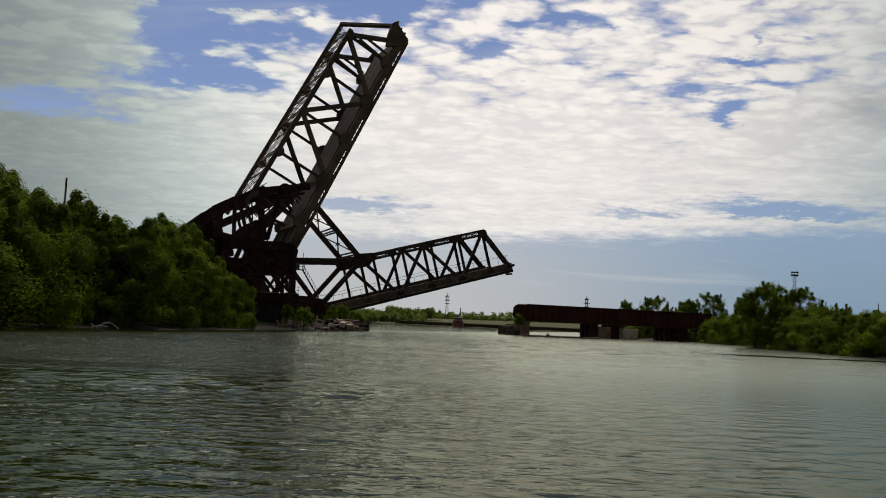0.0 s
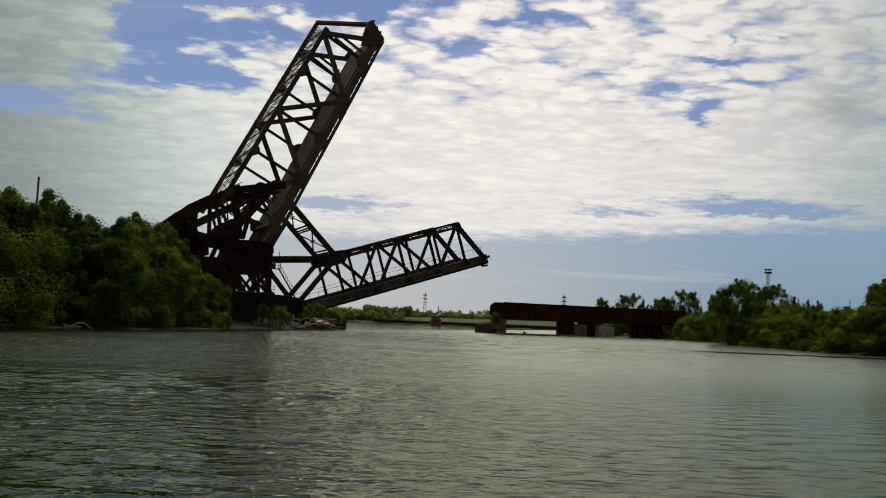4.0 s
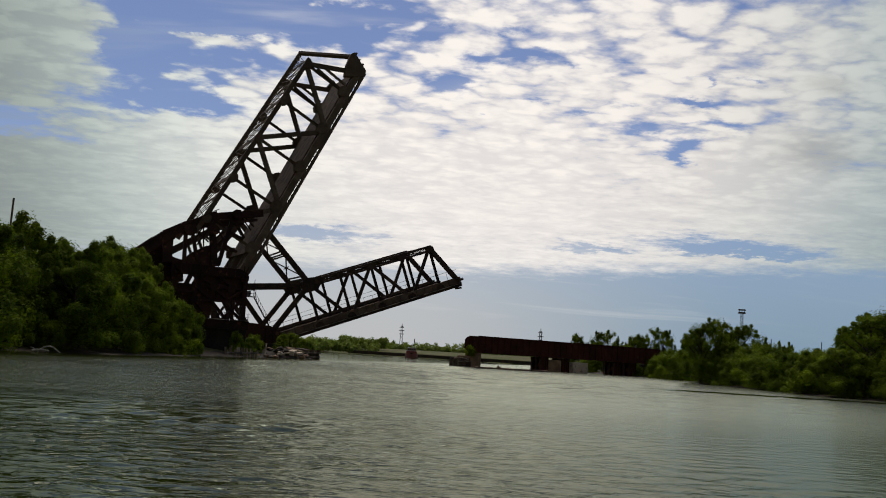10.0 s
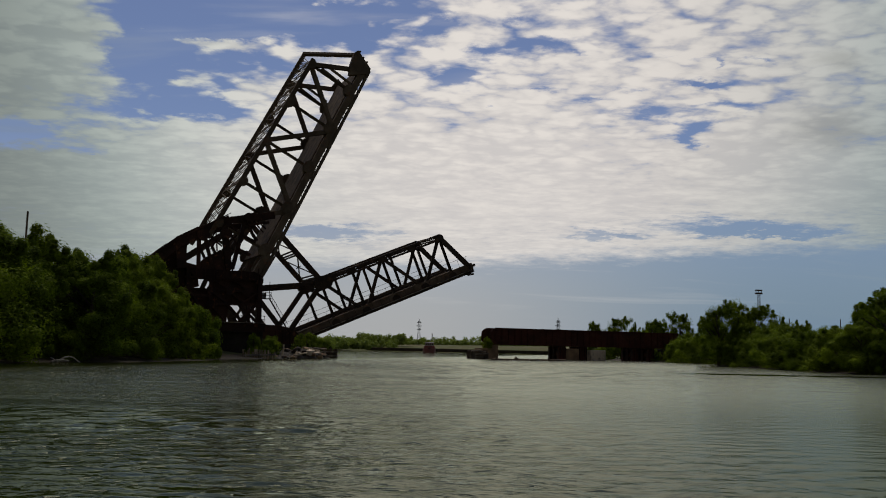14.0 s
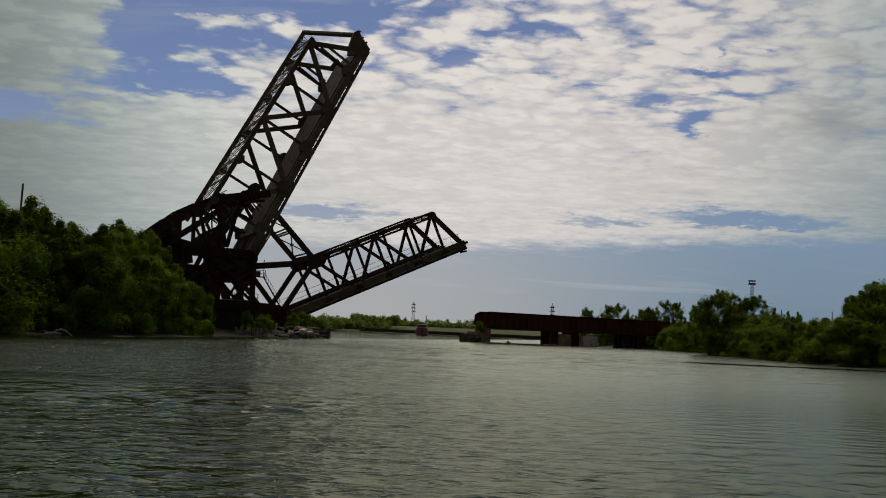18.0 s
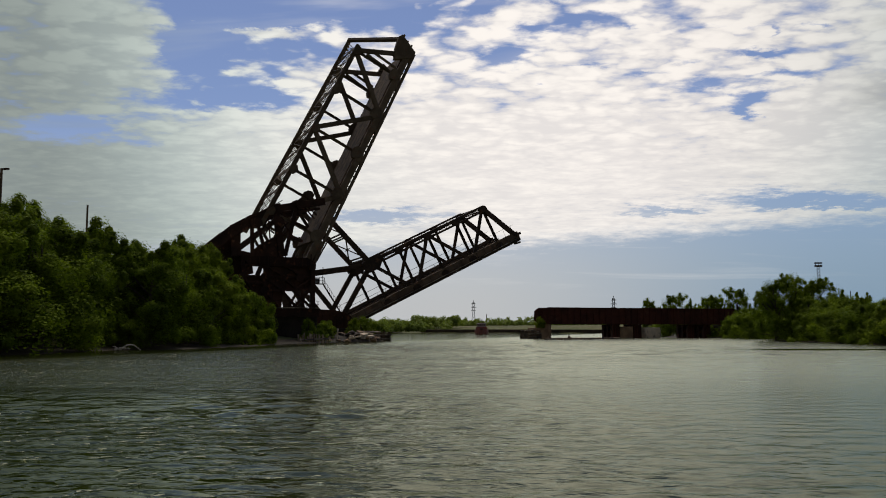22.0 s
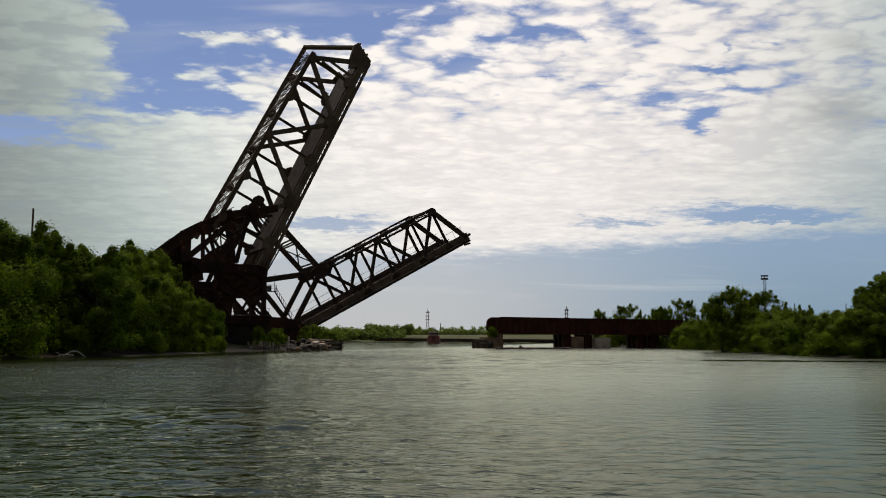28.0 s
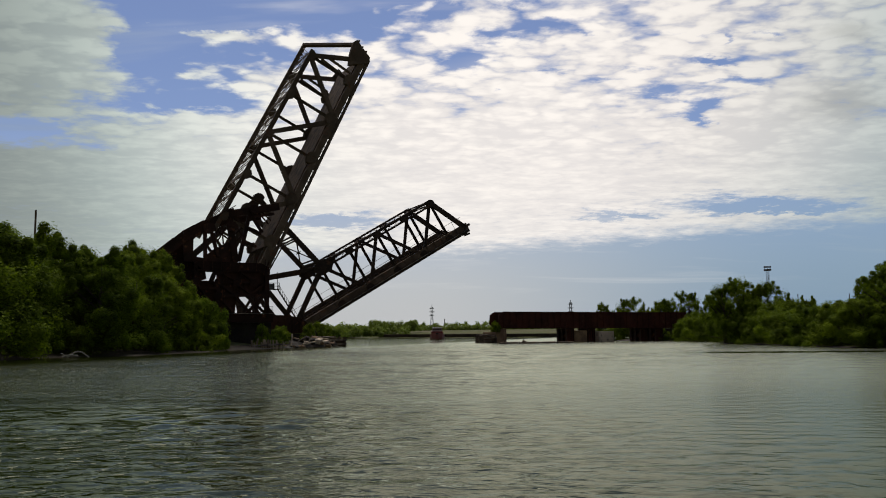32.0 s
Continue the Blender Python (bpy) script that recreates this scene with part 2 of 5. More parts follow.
# ---- materials ----
def surface(name, colour, colour2, scale=1.0, rough=0.8, metal=0.0, bump=0.15, fine=8.0, spread=(0.35, 0.65), per_piece=0.0, colour3=None, coords="Object"):
    """A surface of two colours mixed by noise at two scales, with fine relief. Scales are per metre."""
    m = bpy.data.materials.new(name)
    m.use_nodes = True
    g = Tree(m.node_tree)
    out, b = g.n("ShaderNodeOutputMaterial"), g.n("ShaderNodeBsdfPrincipled")
    at = g.n("ShaderNodeTexCoord").outputs[coords]
    coarse = g.noise(at, scale, 4, 0.6)
    col = g.mix(g.span(coarse, *spread), colour, colour2)
    small = g.noise(at, scale * fine, 3, 0.6)
    if colour3:
        col = g.mix(g.span(g.noise(at, scale * 2.3, 5, 0.7), 0.56, 0.68), col, colour3)
    col = g.mix(g.span(small, 0.2, 0.8, 0.0, 0.5), col, g.mix(1.0, col, (0.55, 0.55, 0.55), "MULTIPLY"))
    if per_piece:
        rnd = g.n("ShaderNodeObjectInfo").outputs["Random"]
        col = g.mix(1.0, col, g.mix(rnd, (1 - per_piece,) * 3, (1 + per_piece,) * 3), "MULTIPLY")
    g.link(col, b.inputs["Base Color"])
    b.inputs["Metallic"].default_value = metal
    b.inputs["Specular IOR Level"].default_value = 0.12 if rough >= 0.7 else 0.4
    g.put(b.inputs["Roughness"], g.span(small, 0.2, 0.8, max(rough - 0.12, 0.03), min(rough + 0.1, 1.0)))
    if bump:
        k = g.n("ShaderNodeBump")
        k.inputs["Strength"].default_value = bump
        k.inputs["Distance"].default_value = 0.05
        g.link(small, k.inputs["Height"])
        g.link(k.outputs[0], b.inputs["Normal"])
    g.link(b.outputs[0], out.inputs[0])
    return m


def leaf_material(name, dark, light):
    m = bpy.data.materials.new(name)
    m.use_nodes = True
    g = Tree(m.node_tree)
    out, b = g.n("ShaderNodeOutputMaterial"), g.n("ShaderNodeBsdfPrincipled")
    geo = g.n("ShaderNodeNewGeometry")
    at = g.n("ShaderNodeTexCoord").outputs["Object"]
    pick = g.math("ADD", g.math("MULTIPLY", geo.outputs["Random Per Island"], 0.20), g.math("MULTIPLY", g.noise(at, 0.45, 3), 0.90))
    col = g.mix(g.span(pick, 0.2, 0.9), dark, light)
    tint = g.n("ShaderNodeObjectInfo").outputs["Random"]
    col = g.mix(1.0, col, g.mix(tint, (0.85, 0.88, 0.8), (1.15, 1.1, 1.1)), "MULTIPLY")
    g.link(col, b.inputs["Base Color"])
    b.inputs["Roughness"].default_value = 0.8
    b.inputs["Specular IOR Level"].default_value = 0.06
    through_leaf = g.n("ShaderNodeBsdfTranslucent")
    g.link(g.mix(1.0, col, (1.25, 1.4, 0.6), "MULTIPLY"), through_leaf.inputs["Color"])
    both = g.n("ShaderNodeMixShader")
    both.inputs[0].default_value = 0.33
    g.link(b.outputs[0], both.inputs[1])
    g.link(through_leaf.outputs[0], both.inputs[2])
    g.link(both.outputs[0], out.inputs[0])
    return m


def water_material():
    m = bpy.data.materials.new("river_water")
    m.use_nodes = True
    g = Tree(m.node_tree)
    out, b, gloss = g.n("ShaderNodeOutputMaterial"), g.n("ShaderNodeBsdfDiffuse"), g.n("ShaderNodeBsdfGlossy")
    at = g.n("ShaderNodeTexCoord").outputs["Object"]
    silt = g.noise(at, 0.05, 3)
    g.link(g.mix(silt, (0.014, 0.021, 0.002), (0.020, 0.026, 0.003)), b.inputs["Color"])
    gloss.inputs["Color"].default_value = (0.69, 0.705, 0.56, 1)
    long_crests = g.vec("MULTIPLY", at, (0.72, 1.0, 1.0))
    chop = g.noise(long_crests, 1.4, 2, 0.45, 0.2)
    wavelet = g.noise(long_crests, 2.9, 2, 0.5, 0.25)
    ridge = g.math("SUBTRACT", 1.0, g.math("MULTIPLY", g.math("ABSOLUTE", g.math("SUBTRACT", wavelet, 0.5)), 2.0))
    ripple = g.noise(g.vec("MULTIPLY", at, (0.85, 1.0, 1.0)), 8.0, 2, 0.5, 0.4)
    gust = g.span(g.noise(g.vec("MULTIPLY", at, (0.35, 1.0, 1.0)), 0.07, 3, 0.55, 0.5), 0.36, 0.64, 0.6, 1.5)
    across = g.n("ShaderNodeSeparateXYZ")
    g.link(at, across.inputs[0])
    px, py = across.outputs[0], across.outputs[1]
    gust = g.math("MULTIPLY", gust, g.math("MULTIPLY", g.span(px, -14.0, 7.0, 1.75, g.span(py, 20.0, 90.0, 0.13, 0.7)), g.span(py, 40.0, 120.0, 1.0, 0.8)))
    # a puff of wind roughens one strip of the river on the side of the trees
    strip = g.math("MULTIPLY", g.math("MULTIPLY", g.span(py, 23.0, 27.0), g.span(py, 30.0, 34.0, 1.0, 0.0)), g.math("MULTIPLY", g.span(px, -26.0, -16.0), g.span(px, -6.0, -2.0, 1.0, 0.0)))
    gust = g.math("MULTIPLY", gust, g.math("SUBTRACT", 1.0, g.math("MULTIPLY", strip, 0.75)))
    slick = g.math("MULTIPLY", g.math("MULTIPLY", g.span(py, 90.0, 92.0), g.span(py, 96.0, 98.0, 1.0, 0.0)), g.span(px, 18.0, 30.0))
    # the lee of the trees: a smoother margin along their bank
    lee = g.span(g.math("SUBTRACT", px, g.math("MULTIPLY", py, 0.25)), -54.0, -43.0, 1.0, 0.0)
    slick = g.math("MAXIMUM", slick, g.math("MULTIPLY", lee, 0.85))
    gust = g.math("MULTIPLY", gust, g.math("SUBTRACT", 1.0, g.math("MULTIPLY", slick, 0.9)))
    glassy = g.math("MULTIPLY", g.span(px, -6.0, 2.0, 0.85, 0.0), g.span(py, 28.0, 37.0, 1.0, 0.4))
    g.link(g.math("SUBTRACT", g.span(py, 6.0, 50.0, 0.11, 0.21), g.math("MULTIPLY", g.math("MAXIMUM", glassy, slick), g.span(py, 6.0, 50.0, 0.08, 0.18))), gloss.inputs["Roughness"])
    height = g.math("ADD", g.math("MULTIPLY", wavelet, 0.58), g.math("MULTIPLY", ridge, 0.22))
    height = g.math("ADD", height, g.math("MULTIPLY", ripple, 0.07))
    height = g.math("MULTIPLY", g.math("ADD", height, g.math("MULTIPLY", chop, 0.7)), gust)
    k = g.n("ShaderNodeBump")
    k.inputs["Strength"].default_value = 1.0
    k.inputs["Distance"].default_value = 0.115
    g.link(height, k.inputs["Height"])
    for node in (b, gloss):
        g.link(k.outputs[0], node.inputs["Normal"])
    rim = g.n("ShaderNodeFresnel")
    rim.inputs["IOR"].default_value = 1.33
    g.link(k.outputs[0], rim.inputs["Normal"])
    both = g.n("ShaderNodeMixShader")
    g.link(rim.outputs[0], both.inputs[0])
    g.link(b.outputs[0], both.inputs[1])
    g.link(gloss.outputs[0], both.inputs[2])
    g.link(both.outputs[0], out.inputs[0])
    return m


STEEL = surface("rusty_steel", (0.070, 0.032, 0.021), (0.034, 0.019, 0.014), 0.35, 0.75, 0.0, 0.25, 9, colour3=(0.18, 0.075, 0.040), per_piece=0.25)
STEEL_B = surface("weathered_black_steel", (0.090, 0.060, 0.042), (0.050, 0.036, 0.027), 0.35, 0.7, 0.0, 0.25, 9, colour3=(0.16, 0.085, 0.050), per_piece=0.18)
GIRDER = surface("rusted_plate", (0.105, 0.034, 0.021), (0.060, 0.022, 0.016), 0.25, 0.8, 0.0, 0.2, 12, colour3=(0.11, 0.05, 0.03), per_piece=0.12)
TIES = surface("tarred_timber", (0.19, 0.13, 0.083), (0.085, 0.062, 0.044), 0.8, 0.85, 0.0, 0.3, 8, per_piece=0.25)
TIMBER = surface("grey_weathered_timber", (0.40, 0.33, 0.24), (0.085, 0.072, 0.060), 0.7, 0.85, 0.0, 0.3, 8, per_piece=0.3)
CONCRETE = surface("stained_concrete", (0.74, 0.60, 0.44), (0.54, 0.43, 0.31), 0.4, 0.85, 0.0, 0.3, 10, colour3=(0.12, 0.10, 0.085))
FOOTING = surface("brown_stained_concrete", (0.42, 0.28, 0.16), (0.24, 0.155, 0.095), 0.5, 0.9, 0.0, 0.3, 10)
WALL = surface("stone_seawall", (0.085, 0.064, 0.042), (0.050, 0.040, 0.028), 0.3, 0.85, 0.0, 0.3, 8)
# dark masonry; the shade below the bridge deck is put into this colour
MASONRY = surface("dark_shaded_masonry", (0.055, 0.045, 0.036), (0.030, 0.026, 0.022), 0.5, 0.9, 0.0, 0.4, 8, colour3=(0.045, 0.05, 0.022))
SOIL = surface("grassy_soil", (0.095, 0.105, 0.032), (0.135, 0.125, 0.050), 0.06, 0.95, 0.0, 0.4, 20, colour3=(0.075, 0.058, 0.036))
MUD = surface("wet_brown_mud", (0.060, 0.045, 0.030), (0.035, 0.028, 0.019), 0.5, 0.75, 0.0, 0.4, 12, colour3=(0.05, 0.055, 0.02))
BARK = surface("bark", (0.10, 0.08, 0.06), (0.06, 0.05, 0.04), 2.0, 0.9, 0.0, 0.5, 6)
LEAF = leaf_material("leaves", (0.016, 0.034, 0.003), (0.222, 0.288, 0.018))
# paler than the near leaves: distance haze is mixed into the colour
LEAF_FAR = leaf_material("hazed_far_leaves", (0.15, 0.19, 0.050), (0.29, 0.34, 0.10))
GALV = surface("galvanised_steel", (0.24, 0.25, 0.26), (0.17, 0.18, 0.19), 0.5, 0.5, 0.6, 0.05, 8)
RED = surface("red_hull_paint", (0.30, 0.085, 0.065), (0.21, 0.065, 0.05), 0.6, 0.5, 0.0, 0.1, 8)
CABIN = surface("cream_cabin_paint", (0.48, 0.43, 0.37), (0.38, 0.33, 0.29), 0.6, 0.5, 0.0, 0.1, 8)
WHITE = surface("white_roof_paint", (0.78, 0.77, 0.75), (0.62, 0.61, 0.59), 0.6, 0.5, 0.0, 0.1, 8)
DARKGLASS = surface("dark_window_glass", (0.03, 0.035, 0.04), (0.02, 0.022, 0.026), 1.0, 0.12, 0.0, 0.0, 8)
# weathered chord steel; skylight on its side faces is put into the lighter brown
CHORD = surface("brown_weathered_skylit_chord", (0.19, 0.135, 0.090), (0.12, 0.085, 0.058), 0.4, 0.75, 0.0, 0.25, 9, colour3=(0.22, 0.12, 0.07), per_piece=0.12)
# weathered olive-brown steel, colour lightened for veiling glare from the bright sky behind
LEAF_STEEL = surface("glare_lifted_olive_weathered_steel", (0.175, 0.128, 0.084), (0.112, 0.082, 0.054), 0.35, 0.75, 0.0, 0.25, 9, colour3=(0.17, 0.085, 0.050), per_piece=0.2)
DRIFT = surface("sun_bleached_wood", (0.62, 0.58, 0.50), (0.42, 0.38, 0.32), 2.0, 0.8, 0.0, 0.3, 8)
PILE = surface("weathered_tan_pile", (0.50, 0.40, 0.27), (0.26, 0.20, 0.13), 1.2, 0.85, 0.0, 0.3, 8, per_piece=0.3)
RUBBER = surface("black_rubber", (0.02, 0.02, 0.02), (0.03, 0.03, 0.03), 2.0, 0.8, 0.0, 0.2, 8)
WATER = water_material()


# ---- building helpers ----
def part(name, bm, material, parent=None, label=""):
    """Links a bmesh as one mesh object under a thing or a part."""
    me = bpy.data.meshes.new(name)
    bm.to_mesh(me)
    bm.free()
    me.materials.append(material)
    ob = new(name, me)
    if parent is not None:
        ob.parent = parent
    if label:
        tagged(ob, label)
    return ob


def thing(name, at, label, category, group="", kind=""):
    ob = new(name)
    ob.matrix_world = at
    return tagged(ob, label, category, group, kind)


def axes_between(p, q, up):
    p, q, up = Vector(p), Vector(q), Vector(up)
    d = (q - p).normalized()
    side = d.cross(up)
    if side.length < 1e-4:
        side = d.cross(Vector((1, 0.1, 0)))
    side.normalize()
    return p, q, d, side, side.cross(d)


def prism(bm, p, q, outline, up=(0, 0, 1)):
    """A bar from p to q whose cross-section is the outline of (across, up) points."""
    p, q, d, side, top = axes_between(p, q, up)
    a = [bm.verts.new(p + side * u + top * v) for u, v in outline]
    b = [bm.verts.new(q + side * u + top * v) for u, v in outline]
    n = len(outline)
    for k in range(n):
        bm.faces.new((a[k], a[(k + 1) % n], b[(k + 1) % n], b[k]))
    bm.faces.new(a[::-1])
    bm.faces.new(b)


def box_outline(w, h):
    c = min(w, h) * 0.06
    return [(-w / 2 + c, -h / 2), (w / 2 - c, -h / 2), (w / 2, -h / 2 + c), (w / 2, h / 2 - c), (w / 2 - c, h / 2), (-w / 2 + c, h / 2), (-w / 2, h / 2 - c), (-w / 2, -h / 2 + c)]


def beam_outline(w, h):
    t = max(0.05, min(w, h) * 0.16)
    return [(-w / 2, -h / 2), (w / 2, -h / 2), (w / 2, -h / 2 + t), (t / 2, -h / 2 + t), (t / 2, h / 2 - t), (w / 2, h / 2 - t), (w / 2, h / 2), (-w / 2, h / 2), (-w / 2, h / 2 - t), (-t / 2, h / 2 - t), (-t / 2, -h / 2 + t), (-w / 2, -h / 2 + t)]


def bar(name, p, q, w, h, parent, mat, up=(0, 0, 1), section="beam", label=""):
    bm = bmesh.new()
    prism(bm, p, q, beam_outline(w, h) if section == "beam" else box_outline(w, h), up)
    return part(name, bm, mat, parent, label)


def laced(name, p, q, w, h, parent, mat, up=(0, 0, 1), pitch=0.9, flange=0.22):
    """Two flanges joined by zig-zag lacing bars; h apart, lying in the plane of up."""
    bm = bmesh.new()
    p0, q0, d, side, top = axes_between(p, q, up)
    for s in (-1, 1):
        prism(bm, p0 + top * s * (h - flange) / 2, q0 + top * s * (h - flange) / 2, box_outline(w, flange), up)
    length = (q0 - p0).length
    n = max(2, int(length / pitch))
    for k in range(n):
        a, b = p0 + d * (length * k / n), p0 + d * (length * (k + 1) / n)
        s = 1 if k % 2 else -1
        prism(bm, a + top * s * (h / 2 - flange * 0.6), b - top * s * (h / 2 - flange * 0.6), box_outline(0.08, 0.10), up)
        prism(bm, a - top * s * (h / 2 - flange * 0.6), b + top * s * (h / 2 - flange * 0.6), box_outline(0.06, 0.08), up)
    return part(name, bm, mat, parent)


def lattice(name, s0, s1, z, wide, shift, step, thick, parent, mat):
    """Crossed thin bars between two chords: from s0 to s1 along the span, wide across it, each bar advancing by shift."""
    bm = bmesh.new()
    s = s0
    while s < s1:
        for lean in (shift, -shift):
            a, b = s - lean / 2, s + lean / 2
            prism(bm, (a, 0.3, z + 0.04 * (lean > 0)), (b, wide - 0.3, z + 0.04 * (lean > 0)), box_outline(thick, thick))
        s += step
    return part(name, bm, mat, parent)


def plate(name, points, y, thick, parent, mat, label=""):
    """A flat plate with its outline in the x-z plane."""
    bm = bmesh.new()
    a = [bm.verts.new((x, y - thick / 2, z)) for x, z in points]
    b = [bm.verts.new((x, y + thick / 2, z)) for x, z in points]
    n = len(points)
    bm.faces.new(a)
    bm.faces.new(b[::-1])
    for k in range(n):
        bm.faces.new((a[(k + 1) % n], a[k], b[k], b[(k + 1) % n]))
    bmesh.ops.recalc_face_normals(bm, faces=bm.faces)
    return part(name, bm, mat, parent, label)


def gusset(x, z, r, y, parent, mat, squash=0.8):
    pts = [(x + r * math.cos(a) * (1.0 if k % 2 else 0.9), z + r * squash * math.sin(a)) for k, a in enumerate([math.pi * 2 * j / 8 + 0.39 for j in range(8)])]
    return plate("gusset", pts, y, 0.9, parent, mat)


# ---- the plan ----
TURN = 22                 # the bridges' line, degrees from the x axis
WIDE = 13.5               # between the two trusses of the moving leaf
HIGH_TURN, HIGH_WIDE = 25, 12.5   # the same for the raised one
LOW = (-29.26, 170.0, 3.84)    # heel of the moving leaf, nearer truss
HIGH = (-29.86, 136.0, 4.93)   # heel of the raised leaf, nearer truss
U = Vector((math.cos(radians(TURN)), math.sin(radians(TURN)), 0))
V = Vector((-math.sin(radians(TURN)), math.cos(radians(TURN)), 0))


def on_line(base, s, across, z):
    """A world place: s along a bridge, across it, at height z."""
    return Vector((base[0], base[1], 0)) + U * s + V * across + Vector((0, 0, z))


def site(base, s=0.0, across=0.0, z=0.0, lean=0.0, turn=TURN):
    """A pose in a bridge's frame, leaning up by lean degrees."""
    return Matrix.Translation(base) @ pose(0, 0, 0, 0, 0, turn) @ Matrix.Translation((s, across, z)) @ pose(0, 0, 0, 0, -lean, 0)


# ---- ground: one sheet, with the river bed in it ----
SHORE_L = [(-400, -200), (-70, -60), (-50, 20), (-41, 62), (-37.5, 79), (-36, 85), (-31, 90), (-28, 108), (-27.3, 118), (-24.6, 130), (-23, 150), (-24, 178), (-34, 200), (-60, 280), (-62, 360), (-36, 425)]
SHORE_R = [(400, -200), (110, 0), (70, 60), (53, 98), (49, 109), (49, 135), (47, 150), (53, 164), (57, 184), (50, 201), (41, 214), (46, 232), (110, 300), (140, 370), (60, 395)]


def side_of(pts, y):
    """Shore's x at y, by straight lines."""
    ys = [p[1] for p in pts]
    xs = [p[0] for p in pts]
    return np.interp(y, ys, xs)


def build_ground():
    xs = np.unique(np.concatenate([np.linspace(-4000, -200, 20), np.arange(-200, -75, 8), np.arange(-75, 90, 1.5), np.arange(90, 260, 8), np.linspace(260, 4000, 20)]))
    ys = np.unique(np.concatenate([np.linspace(-3000, -80, 12), np.arange(-80, 60, 8), np.arange(60, 230, 2.0), np.arange(230, 480, 5), np.linspace(480, 4500, 24)]))
    gx, gy = np.meshgrid(xs, ys, indexing="ij")
    left = side_of(SHORE_L, gy) - gx
    right = gx - side_of(SHORE_R, gy)
    far = gy - (425 - 0.35 * (gx + 36))
    inside = np.maximum(np.maximum(left, right), far)
    wob = np.array([[noise.noise(Vector((a * 0.09, b * 0.09, 0))) for b in ys] for a in xs])
    d = inside + wob * 1.6
    z = np.where(d > 0, np.minimum(np.where(d < 7, d * 0.09, 0.63 + (d - 7) * 0.2), 1.3 + 0.35 * wob), np.maximum(d * 0.35, -3.0))
    z = z + np.where(d > 25, np.minimum((d - 25) * 0.01, 1.2), 0)
    z = np.where(far > 11, np.maximum(z, 1.9 + np.minimum((far - 11) * 0.03, 3.0)), z)
    nx, ny = len(xs), len(ys)
    verts = np.stack([gx, gy, z], -1).reshape(-1, 3)
    ids = np.arange(nx * ny).reshape(nx, ny)
    faces = np.stack([ids[:-1, :-1], ids[1:, :-1], ids[1:, 1:], ids[:-1, 1:]], -1).reshape(-1, 4)
    me = bpy.data.meshes.new("ground")
    me.from_pydata(verts.tolist(), [], faces.tolist())
    me.polygons.foreach_set("use_smooth", [True] * len(me.polygons))
    me.materials.append(SOIL)
    me.materials.append(MUD)
    muddy = ((d < 6) & (gy < 330))[:-1, :-1].reshape(-1)
    me.polygons.foreach_set("material_index", muddy.astype(np.int32))
    return tagged(new("ground", me), "grassy river banks and a muddy river bed", "ground", kind="structure")


